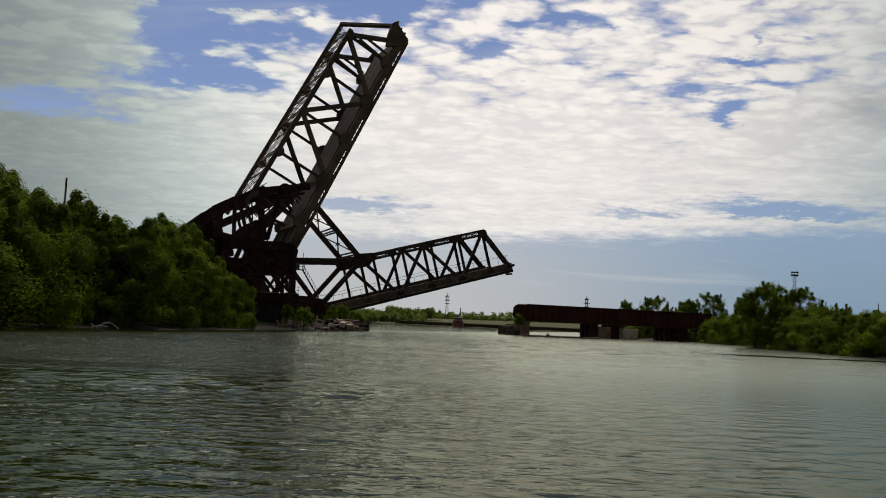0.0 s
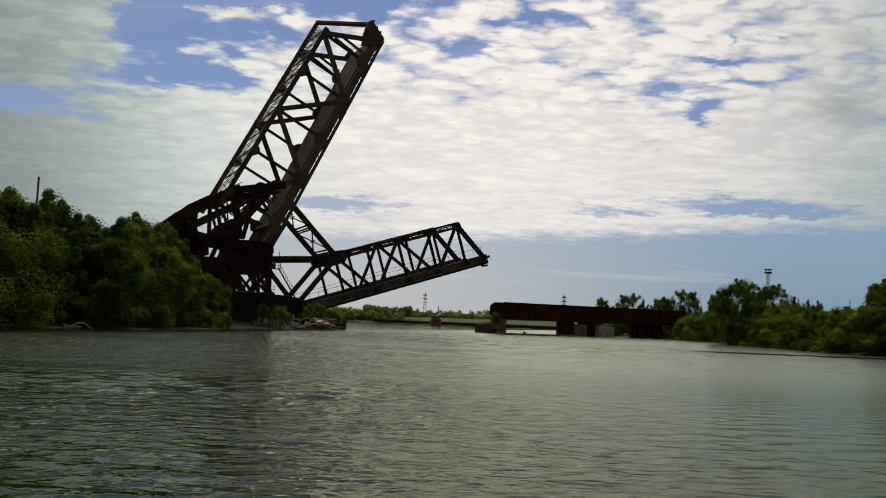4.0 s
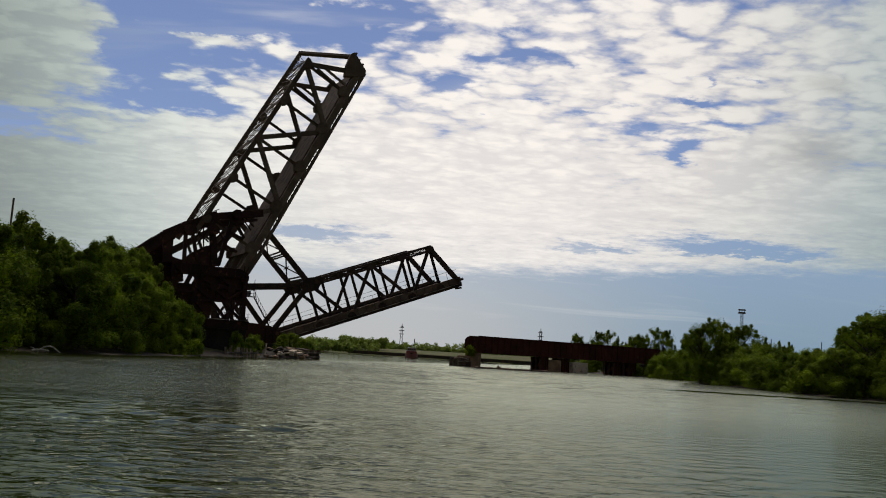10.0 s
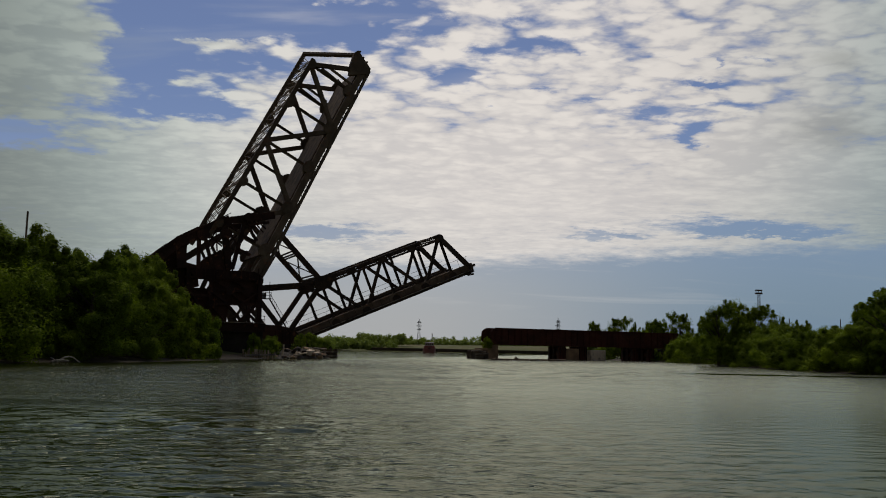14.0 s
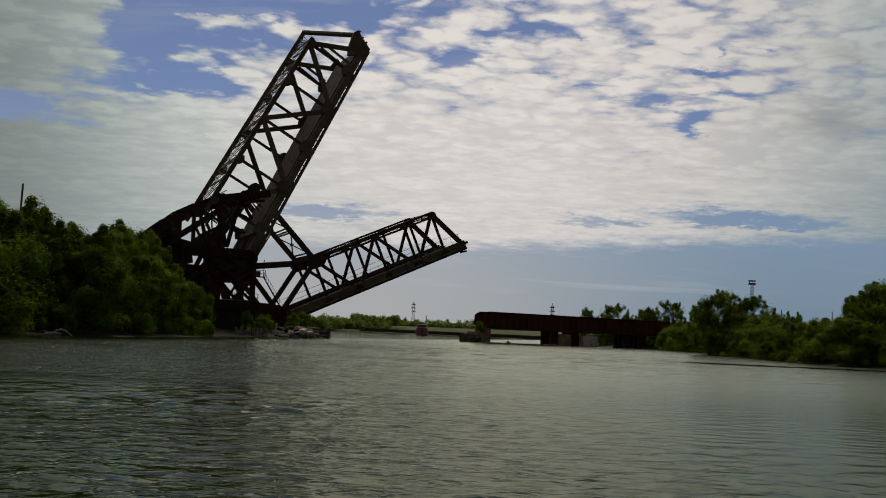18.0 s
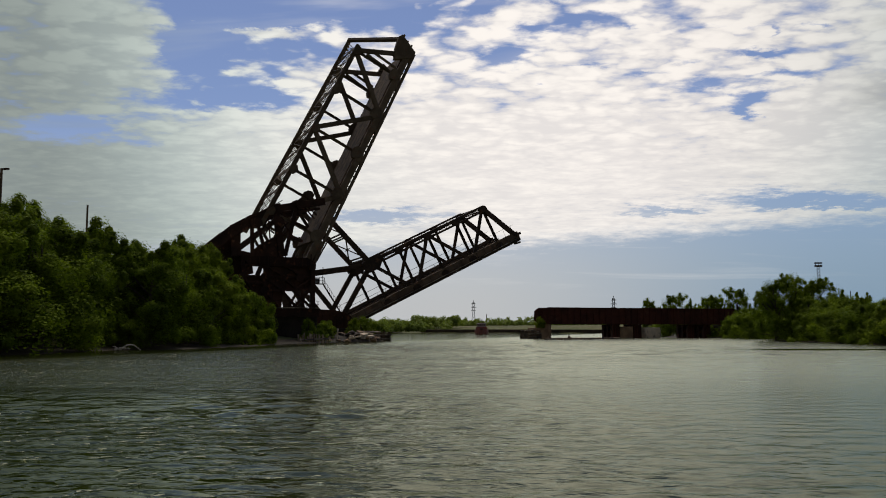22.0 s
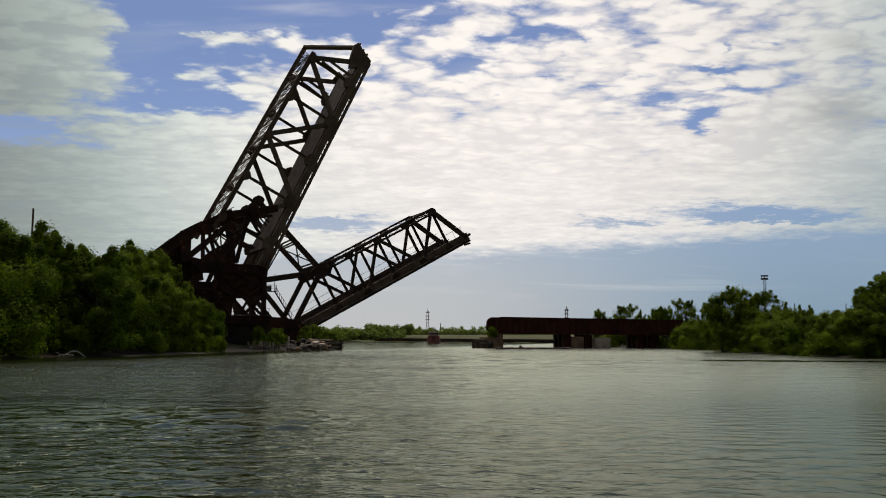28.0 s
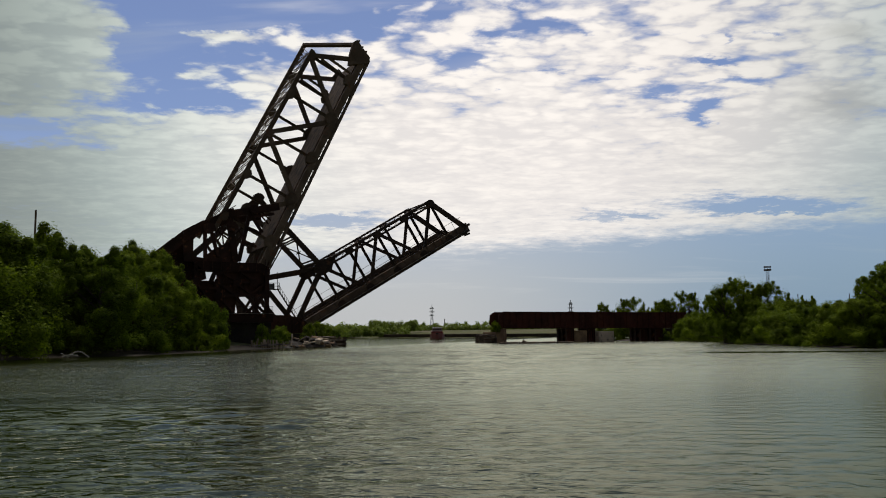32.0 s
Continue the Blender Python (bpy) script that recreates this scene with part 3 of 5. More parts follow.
def build_water():
    """One sheet of water: finer towards the boat, with real wavelets that fade out with distance."""
    rng = np.random.default_rng(4)
    near_x = np.arange(-34, 34.01, 0.17)
    grow = [34.0]
    while grow[-1] < 4500:
        grow.append(grow[-1] * 1.035 + 0.1)
    xs = np.concatenate([-np.array(grow[:0:-1]), near_x, np.array(grow[1:])])
    ys = [-3500.0, -1500.0, -600.0, -200.0, -60.0, -20.0, -6.0, 0.0, 3.0]
    while ys[-1] < 4700:
        ys.append(ys[-1] + max(0.085, ys[-1] * (0.0038 if 22 < ys[-1] < 200 else 0.0075)))
    ys = np.array(ys)
    gx, gy = np.meshgrid(xs, ys, indexing="ij")
    step = np.maximum(0.085, np.abs(gy) * np.where((gy > 22) & (gy < 200), 0.0038, 0.0075))
    z = np.zeros_like(gx)
    patch = np.zeros_like(gx)
    for k in range(7):
        a, w = rng.uniform(0, 6.28), rng.uniform(9, 40)
        patch += np.sin((gx * 0.6 * np.cos(a) + gy * np.sin(a)) * 6.28 / w + rng.uniform(0, 6.28))
    patch = 1.0 + 0.26 * patch
    for k in range(26):
        length = 0.40 * 1.045 ** k
        a = radians(90 + rng.normal(3, 32))
        kx, ky = math.cos(a) * 6.283 / length, math.sin(a) * 6.283 / length
        fade = np.clip((length / step - 2.5) / 2.5, 0, 1) * (np.abs(gx) < 60)
        z += fade * WAVE * length * np.sin(kx * gx + ky * gy + rng.uniform(0, 6.28))
    gusty = np.clip((gy - 23) / 3, 0, 1) * np.clip((33 - gy) / 3, 0, 1) * np.clip((gx + 26) / 8, 0, 1) * np.clip((-2 - gx) / 4, 0, 1)
    z *= np.clip(patch, 0.3, 1.9) * np.clip(1 - gx / 12, 0.4, 1)
    for k in range(12):      # short steep waves under a puff of wind
        length = 0.8 * 1.06 ** k
        a = radians(90 + rng.normal(0, 20))
        kx, ky = math.cos(a) * 6.283 / length, math.sin(a) * 6.283 / length
        z += gusty * np.clip(patch, 0.5, 1.6) * PUFF * length * np.sin(kx * gx + ky * gy + rng.uniform(0, 6.28))
    calm = np.clip((gy - 90) / 2, 0, 1) * np.clip((98 - gy) / 2, 0, 1) * np.clip((gx - 18) / 12, 0, 1)      # a slick off the far bank
    calm = np.maximum(calm, 0.9 * np.clip((-43 - (gx - 0.25 * gy)) / 11, 0, 1))      # and the lee of the trees
    # farther out the wind has raised a longer chop
    for k in range(16):
        length = 1.3 * 1.07 ** k
        a = radians(90 + rng.normal(0, 30))
        kx, ky = math.cos(a) * 6.283 / length, math.sin(a) * 6.283 / length
        fade = np.clip((length / step - 2.5) / 2.5, 0, 1) * np.clip((gy - np.where(gx < 0, 32, 38)) / 50, 0, 1) * np.clip((300 - gy) / 100, 0, 1) * np.clip((130 - np.abs(gx)) / 30, 0, 1) * np.clip((gx + 45) / 45, 0.9, 1)
        fade = fade * (1 - 0.9 * calm)
        z += fade * CHOP * length * np.sin(kx * gx + ky * gy + rng.uniform(0, 6.28))
    nx, ny = gx.shape
    verts = np.stack([gx, gy, z], -1).reshape(-1, 3)
    ids = np.arange(nx * ny).reshape(nx, ny)
    faces = np.stack([ids[:-1, :-1], ids[1:, :-1], ids[1:, 1:], ids[:-1, 1:]], -1).reshape(-1, 4)
    me = bpy.data.meshes.new("water")
    me.vertices.add(len(verts))
    me.vertices.foreach_set("co", verts.astype(np.float32).ravel())
    me.loops.add(faces.size)
    me.loops.foreach_set("vertex_index", faces.astype(np.int32).ravel())
    me.polygons.add(len(faces))
    me.polygons.foreach_set("loop_start", np.arange(0, faces.size, 4, dtype=np.int32))
    me.polygons.foreach_set("use_smooth", np.ones(len(faces), dtype=bool))
    me.update(calc_edges=True)
    me.materials.append(WATER)
    return tagged(new("water", me), "grey-green rippled river water reflecting the sky", "river", kind="structure")


WAVE, CHOP, PUFF = 0.0018, 0.0044, 0.0065      # height of each wave train as a share of its length
ground = build_ground()
water = build_water()

# ---- the moving leaf (bascule span) ----
LEAF_NODES = [10.5, 17.3, 24.1, 30.9, 37.6]


def truss_leaf(name, at, label, nodes, top, bottom, tip, heel, diag_first_down, mat, group):
    """A through truss span: two trusses with chords, posts, diagonals, gussets, floor beams, stringers, ties, rails and top bracing."""
    leaf = thing(name, at, label, "bridge span", group)
    for y in (0.0, WIDE):
        bar("bottom_chord", (heel, y, bottom + 0.78), (tip, y, bottom + 0.78), 0.7, 1.3, leaf, CHORD, section="box")
        bar("lower_chord", (heel + 1.0, y, bottom - 0.24), (tip, y, bottom - 0.24), 0.6, 0.72, leaf, mat, section="box")
        laced("top_chord", (nodes[0] - 0.4, y, top - 0.2), (nodes[-1] + 0.3, y, top - 0.2), 0.75, 1.38, leaf, mat, pitch=1.55, flange=0.40)
        for k, s in enumerate(nodes):
            bar("post", (s, y, bottom), (s, y, top), 0.40, 0.50, leaf, mat, up=(1, 0, 0))
            gusset(s, bottom + 0.35, 0.95, y, leaf, mat)
            gusset(s, top - 0.25, 0.95, y, leaf, mat)
        down = diag_first_down
        for a, b in zip(nodes, nodes[1:]):
            za, zb = (top, bottom) if down else (bottom, top)
            bar("diagonal", (a, y, za), (b, y, zb), 0.62, 0.5, leaf, mat, up=(0, 1, 0), section="box")
            down = not down
        bar("end_post", (nodes[-1], y, top), (tip - 0.5, y, bottom + 0.5), 0.95, 0.7, leaf, mat, up=(0, 1, 0), section="box")
    return leaf


def leaf_floor(leaf, heel, tip, bottom, mat, panel, wide):
    n = int((tip - heel) / panel)
    for k in range(n + 1):
        s = heel + (tip - heel - 0.4) * k / n + 0.2
        bar("floor_beam", (s, 0.3, bottom + 0.1), (s, wide - 0.3, bottom + 0.1), 0.4, 1.1, leaf, mat)
    for y in (2.0, 4.0, wide - 4.0, wide - 2.0):
        bar("stringer", (heel, y, bottom + 0.25), (tip - 0.1, y, bottom + 0.25), 0.3, 0.7, leaf, mat)
        bar("rail", (heel, y, bottom + 0.95), (tip, y, bottom + 0.95), 0.08, 0.16, leaf, mat)
    bm = bmesh.new()
    prism(bm, (0, -1.5, 0), (0, 1.5, 0), box_outline(0.24, 0.24))
    first = part("tie", bm, TIES, leaf)
    first.matrix_basis = pose(heel + 0.3, 3.0, bottom + 0.73)
    s = heel + 0.3
    while s < tip - 0.2:
        for y in (3.0, wide - 3.0):
            if s > heel + 0.35 or y > 4:
                tie = new("tie", first.data)
                tie.parent = leaf
                tie.matrix_basis = pose(s, y, bottom + 0.73)
        s += 0.62


low_leaf = truss_leaf("bascule_leaf", site(LOW, lean=30.5), "black riveted steel truss drawbridge span swinging upward", LEAF_NODES, 7.3, -1.75, 42.6, 0.4, True, STEEL_B, "bascule spans")
for y in (0.0, WIDE):
    plate("hip_plate", [(9.0, 6.7), (9.8, 5.5), (12.0, 5.5), (13.2, 6.7), (13.3, 7.9), (10.6, 8.3), (9.2, 7.9)], y, 1.1, low_leaf, STEEL_B)
    bar("handrail", (1.0, y - 0.5, 1.35), (42.0, y - 0.5, 1.35), 0.07, 0.07, low_leaf, STEEL_B, section="box")
    bar("lock_bar", (42.3, y, -1.0), (43.3, y, -1.0), 0.5, 0.5, low_leaf, STEEL_B, section="box")
    bar("lock_bar", (41.0, y, -2.5), (42.3, y, -2.7), 0.6, 0.4, low_leaf, STEEL_B, section="box")
    bar("heel_strut", (0.2, y, -0.4), (10.0, y, 6.4), 0.95, 0.7, low_leaf, STEEL_B, up=(0, 1, 0), section="box")
leaf_floor(low_leaf, 0.6, 42.4, -1.75, STEEL_B, 6.9, WIDE)
# top bracing between the trusses
for a, b in zip(LEAF_NODES, LEAF_NODES[1:]):
    laced("top_strut", (a, 0, 7.2), (a, WIDE, 7.2), 0.3, 0.7, low_leaf, STEEL_B, up=(1, 0, 0))
    laced("top_brace", (a, 0.3, 7.3), (b, WIDE - 0.3, 7.3), 0.12, 0.34, low_leaf, STEEL_B, up=(1, 0, 0), flange=0.10)
    laced("top_brace", (a, WIDE - 0.3, 7.2), (b, 0.3, 7.2), 0.12, 0.34, low_leaf, STEEL_B, up=(1, 0, 0), flange=0.10)
laced("portal_strut", (37.7, 0, 7.1), (37.7, WIDE, 7.1), 0.4, 1.0, low_leaf, STEEL_B, up=(0, 0, 1))

walkway = bar("walkway_edge", (1.2, -0.62, -1.72), (42.0, -0.62, -1.72), 0.40, 0.13, low_leaf, TIMBER, section="box")
for k in range(22):
    bar("railing_post", (1.6 + 1.9 * k, -0.5, -1.7), (1.6 + 1.9 * k, -0.5, 1.35), 0.05, 0.05, walkway, STEEL_B, section="box")

# ---- the raised leaf of the other bridge ----
HIGH_NODES = [11.8, 19.5, 27.2, 34.8, 42.4]
HT, HB = 11.4, 3.1
HIGH_LEAN = 63.2
high_leaf = thing("bascule_leaf", site(HIGH, lean=HIGH_LEAN, turn=HIGH_TURN), "dark rusty steel truss drawbridge span raised steeply", "bridge span", "bascule spans")
FLOOR_SLOPE = 0.0285      # the floor draws away from the top chord towards the heel


def floor_z(s, z=0.0):
    """Height of the raised leaf's floor line at s, plus z."""
    return HB + z - FLOOR_SLOPE * (47.4 - s)


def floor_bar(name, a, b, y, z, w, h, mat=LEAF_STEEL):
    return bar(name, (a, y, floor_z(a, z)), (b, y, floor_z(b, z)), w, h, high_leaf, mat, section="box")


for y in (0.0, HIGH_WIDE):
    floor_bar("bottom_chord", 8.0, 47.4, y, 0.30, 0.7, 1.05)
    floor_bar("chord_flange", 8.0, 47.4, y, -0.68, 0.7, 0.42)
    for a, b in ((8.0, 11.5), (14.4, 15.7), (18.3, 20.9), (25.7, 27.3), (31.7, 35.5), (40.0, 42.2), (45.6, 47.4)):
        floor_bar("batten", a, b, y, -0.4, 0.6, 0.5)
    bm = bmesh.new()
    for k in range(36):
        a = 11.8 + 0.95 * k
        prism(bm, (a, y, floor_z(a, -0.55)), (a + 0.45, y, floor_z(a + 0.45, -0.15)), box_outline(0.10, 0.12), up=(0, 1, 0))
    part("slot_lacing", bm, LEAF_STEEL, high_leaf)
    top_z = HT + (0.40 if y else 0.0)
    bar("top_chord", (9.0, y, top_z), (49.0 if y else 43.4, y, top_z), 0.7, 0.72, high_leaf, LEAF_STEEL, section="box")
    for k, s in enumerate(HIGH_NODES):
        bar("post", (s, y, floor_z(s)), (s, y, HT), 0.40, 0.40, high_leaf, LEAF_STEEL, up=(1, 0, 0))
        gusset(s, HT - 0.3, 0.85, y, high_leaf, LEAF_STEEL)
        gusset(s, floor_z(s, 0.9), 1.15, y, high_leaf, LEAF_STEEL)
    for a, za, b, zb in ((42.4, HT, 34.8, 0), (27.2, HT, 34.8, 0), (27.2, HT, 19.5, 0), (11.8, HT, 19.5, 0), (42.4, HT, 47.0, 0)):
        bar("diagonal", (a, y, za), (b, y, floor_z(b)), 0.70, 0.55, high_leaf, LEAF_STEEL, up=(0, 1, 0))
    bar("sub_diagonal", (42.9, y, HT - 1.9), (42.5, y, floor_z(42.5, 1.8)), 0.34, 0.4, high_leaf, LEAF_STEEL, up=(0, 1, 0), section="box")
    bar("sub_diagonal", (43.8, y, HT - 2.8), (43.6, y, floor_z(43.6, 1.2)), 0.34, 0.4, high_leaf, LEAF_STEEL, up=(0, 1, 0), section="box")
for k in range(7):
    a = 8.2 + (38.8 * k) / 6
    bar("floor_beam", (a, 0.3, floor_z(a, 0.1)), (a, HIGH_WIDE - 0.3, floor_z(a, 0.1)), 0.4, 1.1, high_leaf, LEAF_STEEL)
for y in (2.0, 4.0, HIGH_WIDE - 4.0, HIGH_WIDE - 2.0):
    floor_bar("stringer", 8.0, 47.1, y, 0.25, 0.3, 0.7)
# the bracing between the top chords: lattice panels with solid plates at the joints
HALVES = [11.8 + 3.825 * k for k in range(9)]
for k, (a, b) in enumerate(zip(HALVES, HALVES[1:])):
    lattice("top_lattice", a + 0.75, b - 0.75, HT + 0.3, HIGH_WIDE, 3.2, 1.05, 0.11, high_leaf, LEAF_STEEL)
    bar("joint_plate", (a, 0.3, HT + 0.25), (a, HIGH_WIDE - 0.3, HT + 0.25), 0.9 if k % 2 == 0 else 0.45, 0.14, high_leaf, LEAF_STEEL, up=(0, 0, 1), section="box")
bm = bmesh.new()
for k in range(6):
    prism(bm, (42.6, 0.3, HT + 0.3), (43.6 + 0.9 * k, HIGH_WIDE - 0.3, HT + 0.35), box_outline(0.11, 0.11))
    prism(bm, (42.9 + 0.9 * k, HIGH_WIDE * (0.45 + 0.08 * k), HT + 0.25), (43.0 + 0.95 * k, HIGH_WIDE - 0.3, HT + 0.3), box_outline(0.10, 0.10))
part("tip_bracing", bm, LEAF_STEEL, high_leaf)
bar("deck", (11.0, HIGH_WIDE / 2, floor_z(11.0, 0.85)), (47.0, HIGH_WIDE / 2, floor_z(47.0, 0.85)), HIGH_WIDE - 1.0, 0.25, high_leaf, TIES, section="box")
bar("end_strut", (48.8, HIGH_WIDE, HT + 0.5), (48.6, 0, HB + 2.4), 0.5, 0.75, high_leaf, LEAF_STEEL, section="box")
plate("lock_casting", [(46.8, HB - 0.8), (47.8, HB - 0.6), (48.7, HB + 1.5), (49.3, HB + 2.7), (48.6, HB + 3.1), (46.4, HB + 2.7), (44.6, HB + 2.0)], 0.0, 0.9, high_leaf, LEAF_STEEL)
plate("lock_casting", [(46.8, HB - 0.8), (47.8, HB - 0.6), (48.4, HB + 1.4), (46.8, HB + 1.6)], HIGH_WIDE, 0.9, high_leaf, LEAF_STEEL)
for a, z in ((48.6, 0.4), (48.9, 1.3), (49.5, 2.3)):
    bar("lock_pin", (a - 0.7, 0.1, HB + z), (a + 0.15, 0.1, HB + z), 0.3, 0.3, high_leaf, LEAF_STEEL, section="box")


# ---- tower and counterweight frame of the raised span ----
def frame_members(owner, rows, ys, mat):
    for x1, z1, x2, z2, h in rows:
        for y in ys:
            bar("member", (x1, y, z1), (x2, y, z2), h, 0.6, owner, mat, up=(0, 1, 0), section="box")


high_tower = thing("bridge_tower", site(HIGH, turn=HIGH_TURN), "dark rusty steel bascule tower with counterweight box", "bridge tower", "bridge towers")
HIGH_FRAME = [  # x, z, x, z, depth
    (-17.5, 6.6, -13.9, 9.2, 1.4), (-13.9, 9.2, -10.4, 12.2, 1.6), (-10.4, 12.2, -7.3, 14.0, 1.7), (-7.3, 14.0, -2.9, 16.2, 1.5), (-2.9, 16.1, 4.0, 17.5, 1.1),
    (-3.9, 16.0, -2.7, 8.4, 1.0), (-7.45, 13.2, -7.3, 8.4, 0.55), (-6.7, 13.8, -5.4, 9.2, 0.5), (-0.5, 16.6, -2.2, 8.6, 0.6),
    (-0.9, 13.9, 1.2, 13.0, 0.42), (-1.6, 11.8, 0.5, 10.9, 0.42), (-0.6, 16.2, 1.4, 13.2, 0.4), (-0.4, 15.5, 3.2, 16.3, 0.35),
]
frame_members(high_tower, HIGH_FRAME, (0.0,), STEEL)
frame_members(high_tower, HIGH_FRAME[:5], (HIGH_WIDE,), STEEL)
for x1, z1, x2, z2 in ((-6.2, 13.6, -3.9, 12.0), (-5.6, 11.4, -3.8, 14.6), (-5.9, 12.4, -4.6, 15.0), (-4.6, 11.2, -5.0, 15.0), (-3.0, 12.6, -1.0, 14.6), (-3.0, 14.6, -1.4, 12.0), (-2.8, 15.6, -0.8, 13.4), (-3.1, 11.2, -1.6, 12.8), (0.6, 16.6, 2.4, 14.6), (1.4, 16.4, 2.8, 15.2)):
    bar("lattice_bar", (x1, 0.1, z1), (x2, 0.1, z2), 0.2, 0.2, high_tower, STEEL, up=(0, 1, 0), section="box")
plate("web_plate", [(-10.4, 8.3), (-10.6, 11.3), (-9.1, 12.0), (-9.1, 9.2), (-7.6, 8.9), (-6.2, 10.2), (-4.2, 11.4), (-3.0, 11.6), (-2.7, 8.3)], 0.4, 0.5, high_tower, STEEL)
frame_members(high_tower, [(-2.5, 2.9, -0.2, 0.4, 0.42), (1.9, 3.4, -0.9, 0.4, 0.42), (2.3, 0.0, 2.2, 9.0, 0.7), (0.7, 0.2, 0.5, 3.4, 0.4), (-1.0, 3.2, 1.9, 0.6, 0.35)], (0.0,), STEEL)
for x, z, r in ((-3.4, 13.9, 1.0), (-6.9, 13.5, 1.1), (0.0, 16.8, 0.9)):
    gusset(x, z, r, -0.15, high_tower, STEEL)
for k in range(9):
    bar("stiffener", (-9.0 + 1.35 * k, -0.62, 7.0), (-9.0 + 1.35 * k, -0.62, 8.9), 0.14, 0.12, high_tower, STEEL, up=(1, 0, 0), section="box")
plate("counterweight", [(-16.3, 7.9), (-9.8, 11.6), (-9.3, 8.8), (-8.2, 8.6), (-8.0, 0.4), (-16.6, 0.4)], HIGH_WIDE / 2, HIGH_WIDE - 2.5, high_tower, STEEL, "solid dark counterweight box")
plate("cross_girder", [(-9.3, 8.4), (2.3, 8.3), (2.3, 7.0), (-7.5, 6.9)], 1.0, 2.6, high_tower, STEEL)
plate("side_plate", [(-5.3, 6.9), (2.2, 7.0), (2.1, 3.4), (-2.4, 3.0), (-2.6, 0.4), (-5.3, 0.4)], 1.0, 1.2, high_tower, STEEL)
plate("side_plate", [(-8.6, 5.4), (-5.3, 5.3), (-5.3, 0.2), (-8.6, 0.2)], 1.0, 1.2, high_tower, STEEL)
plate("side_plate", [(-9.2, 7.0), (-8.8, 5.2), (-7.0, 5.7), (-7.2, 6.9)], 1.0, 1.2, high_tower, STEEL)
for x1, z1, x2, z2, h in ((-8.7, 0.3, -8.7, 8.6, 0.55), (-5.3, 0.3, -5.3, 8.4, 0.5), (2.1, 3.2, 2.1, 8.4, 0.5), (-9.2, 7.0, 2.3, 7.0, 0.32), (-8.6, 5.3, 2.1, 5.2, 0.28), (-5.3, 3.1, 2.1, 3.3, 0.4), (-8.5, 5.1, -5.4, 0.6, 0.3), (-5.2, 5.1, -2.6, 3.2, 0.28), (-2.5, 5.1, 0.0, 3.3, 0.28), (2.0, 5.1, -0.4, 3.4, 0.28), (-5.1, 6.9, -2.3, 5.3, 0.25), (-2.0, 6.9, 0.6, 5.3, 0.25), (-5.2, 2.9, -2.8, 0.6, 0.28)):
    bar("face_frame", (x1, 0.05, z1), (x2, 0.05, z2), h, 0.45, high_tower, STEEL, up=(0, 1, 0), section="box")
for k in range(10):
    bar("stiffener", (-5.0 + 0.75 * k, 0.32, 3.4), (-5.0 + 0.75 * k, 0.32, 5.1), 0.10, 0.14, high_tower, STEEL, up=(1, 0, 0), section="box")
for x, z in ((-5.3, 7.0), (2.1, 7.0), (-8.7, 5.2), (-5.3, 5.2), (-2.4, 5.2), (0.2, 5.2), (-5.3, 3.1), (2.1, 3.3)):
    plate("joint_plate", [(x - 0.6, z - 0.35), (x - 0.35, z - 0.6), (x + 0.35, z - 0.6), (x + 0.6, z - 0.35), (x + 0.6, z + 0.35), (x + 0.35, z + 0.6), (x - 0.35, z + 0.6), (x - 0.6, z + 0.35)], -0.2, 0.06, high_tower, STEEL)
bar("machinery_pipe", (-8.2, -0.35, 4.3), (-5.6, -0.35, 4.3), 0.3, 0.3, high_tower, STEEL, section="box")
bar("deck_girder", (-10, -0.3, -0.3), (3.2, -0.3, -0.3), 0.5, 1.3, high_tower, STEEL)
bar("deck_girder", (-10, HIGH_WIDE, -0.3), (3.2, HIGH_WIDE, -0.3), 0.5, 1.3, high_tower, STEEL)
for s in (-8.5, -5.0, -1.5, 2.2):
    bar("deck_beam", (s, 0, -0.2), (s, HIGH_WIDE, -0.2), 0.4, 0.9, high_tower, STEEL)
deck_edge = bar("deck_edge", (-10, -0.45, 0.42), (3.2, -0.45, 0.42), 0.3, 0.12, high_tower, TIMBER)
for x in (-4.65, -4.25):
    ladder = bar("ladder_rail", (x, -0.95, 0.4), (x, -0.95, 8.4), 0.07, 0.07, high_tower, STEEL, up=(1, 0, 0), section="box")
for k in range(20):
    bar("rung", (-4.65, -0.95, 0.8 + 0.38 * k), (-4.25, -0.95, 0.8 + 0.38 * k), 0.05, 0.05, ladder, STEEL, section="box")
for k in range(8):
    bar("railing_post", (-9.6 + 1.8 * k, -0.55, 0.4), (-9.6 + 1.8 * k, -0.55, 1.5), 0.07, 0.07, deck_edge, STEEL, up=(1, 0, 0), section="box")
for z in (0.95, 1.5):
    bar("railing", (-9.8, -0.55, z), (3.2, -0.55, z), 0.06, 0.06, deck_edge, STEEL, section="box")
for x1, z1, x2, z2 in ((-17.0, 7.9, -9.2, 13.4), (-9.2, 13.4, -2.9, 17.2)):
    bar("cable_pipe", (x1, -0.5, z1), (x2, -0.5, z2), 0.12, 0.12, high_tower, STEEL, up=(0, 1, 0), section="box")
for s in (-16.0, -11.0, -6.5):
    for y in (0.6, HIGH_WIDE - 0.6):
        bar("tower_leg", (s, y, -5.5), (s * 0.95, y, 3.0), 0.9, 0.9, high_tower, STEEL)

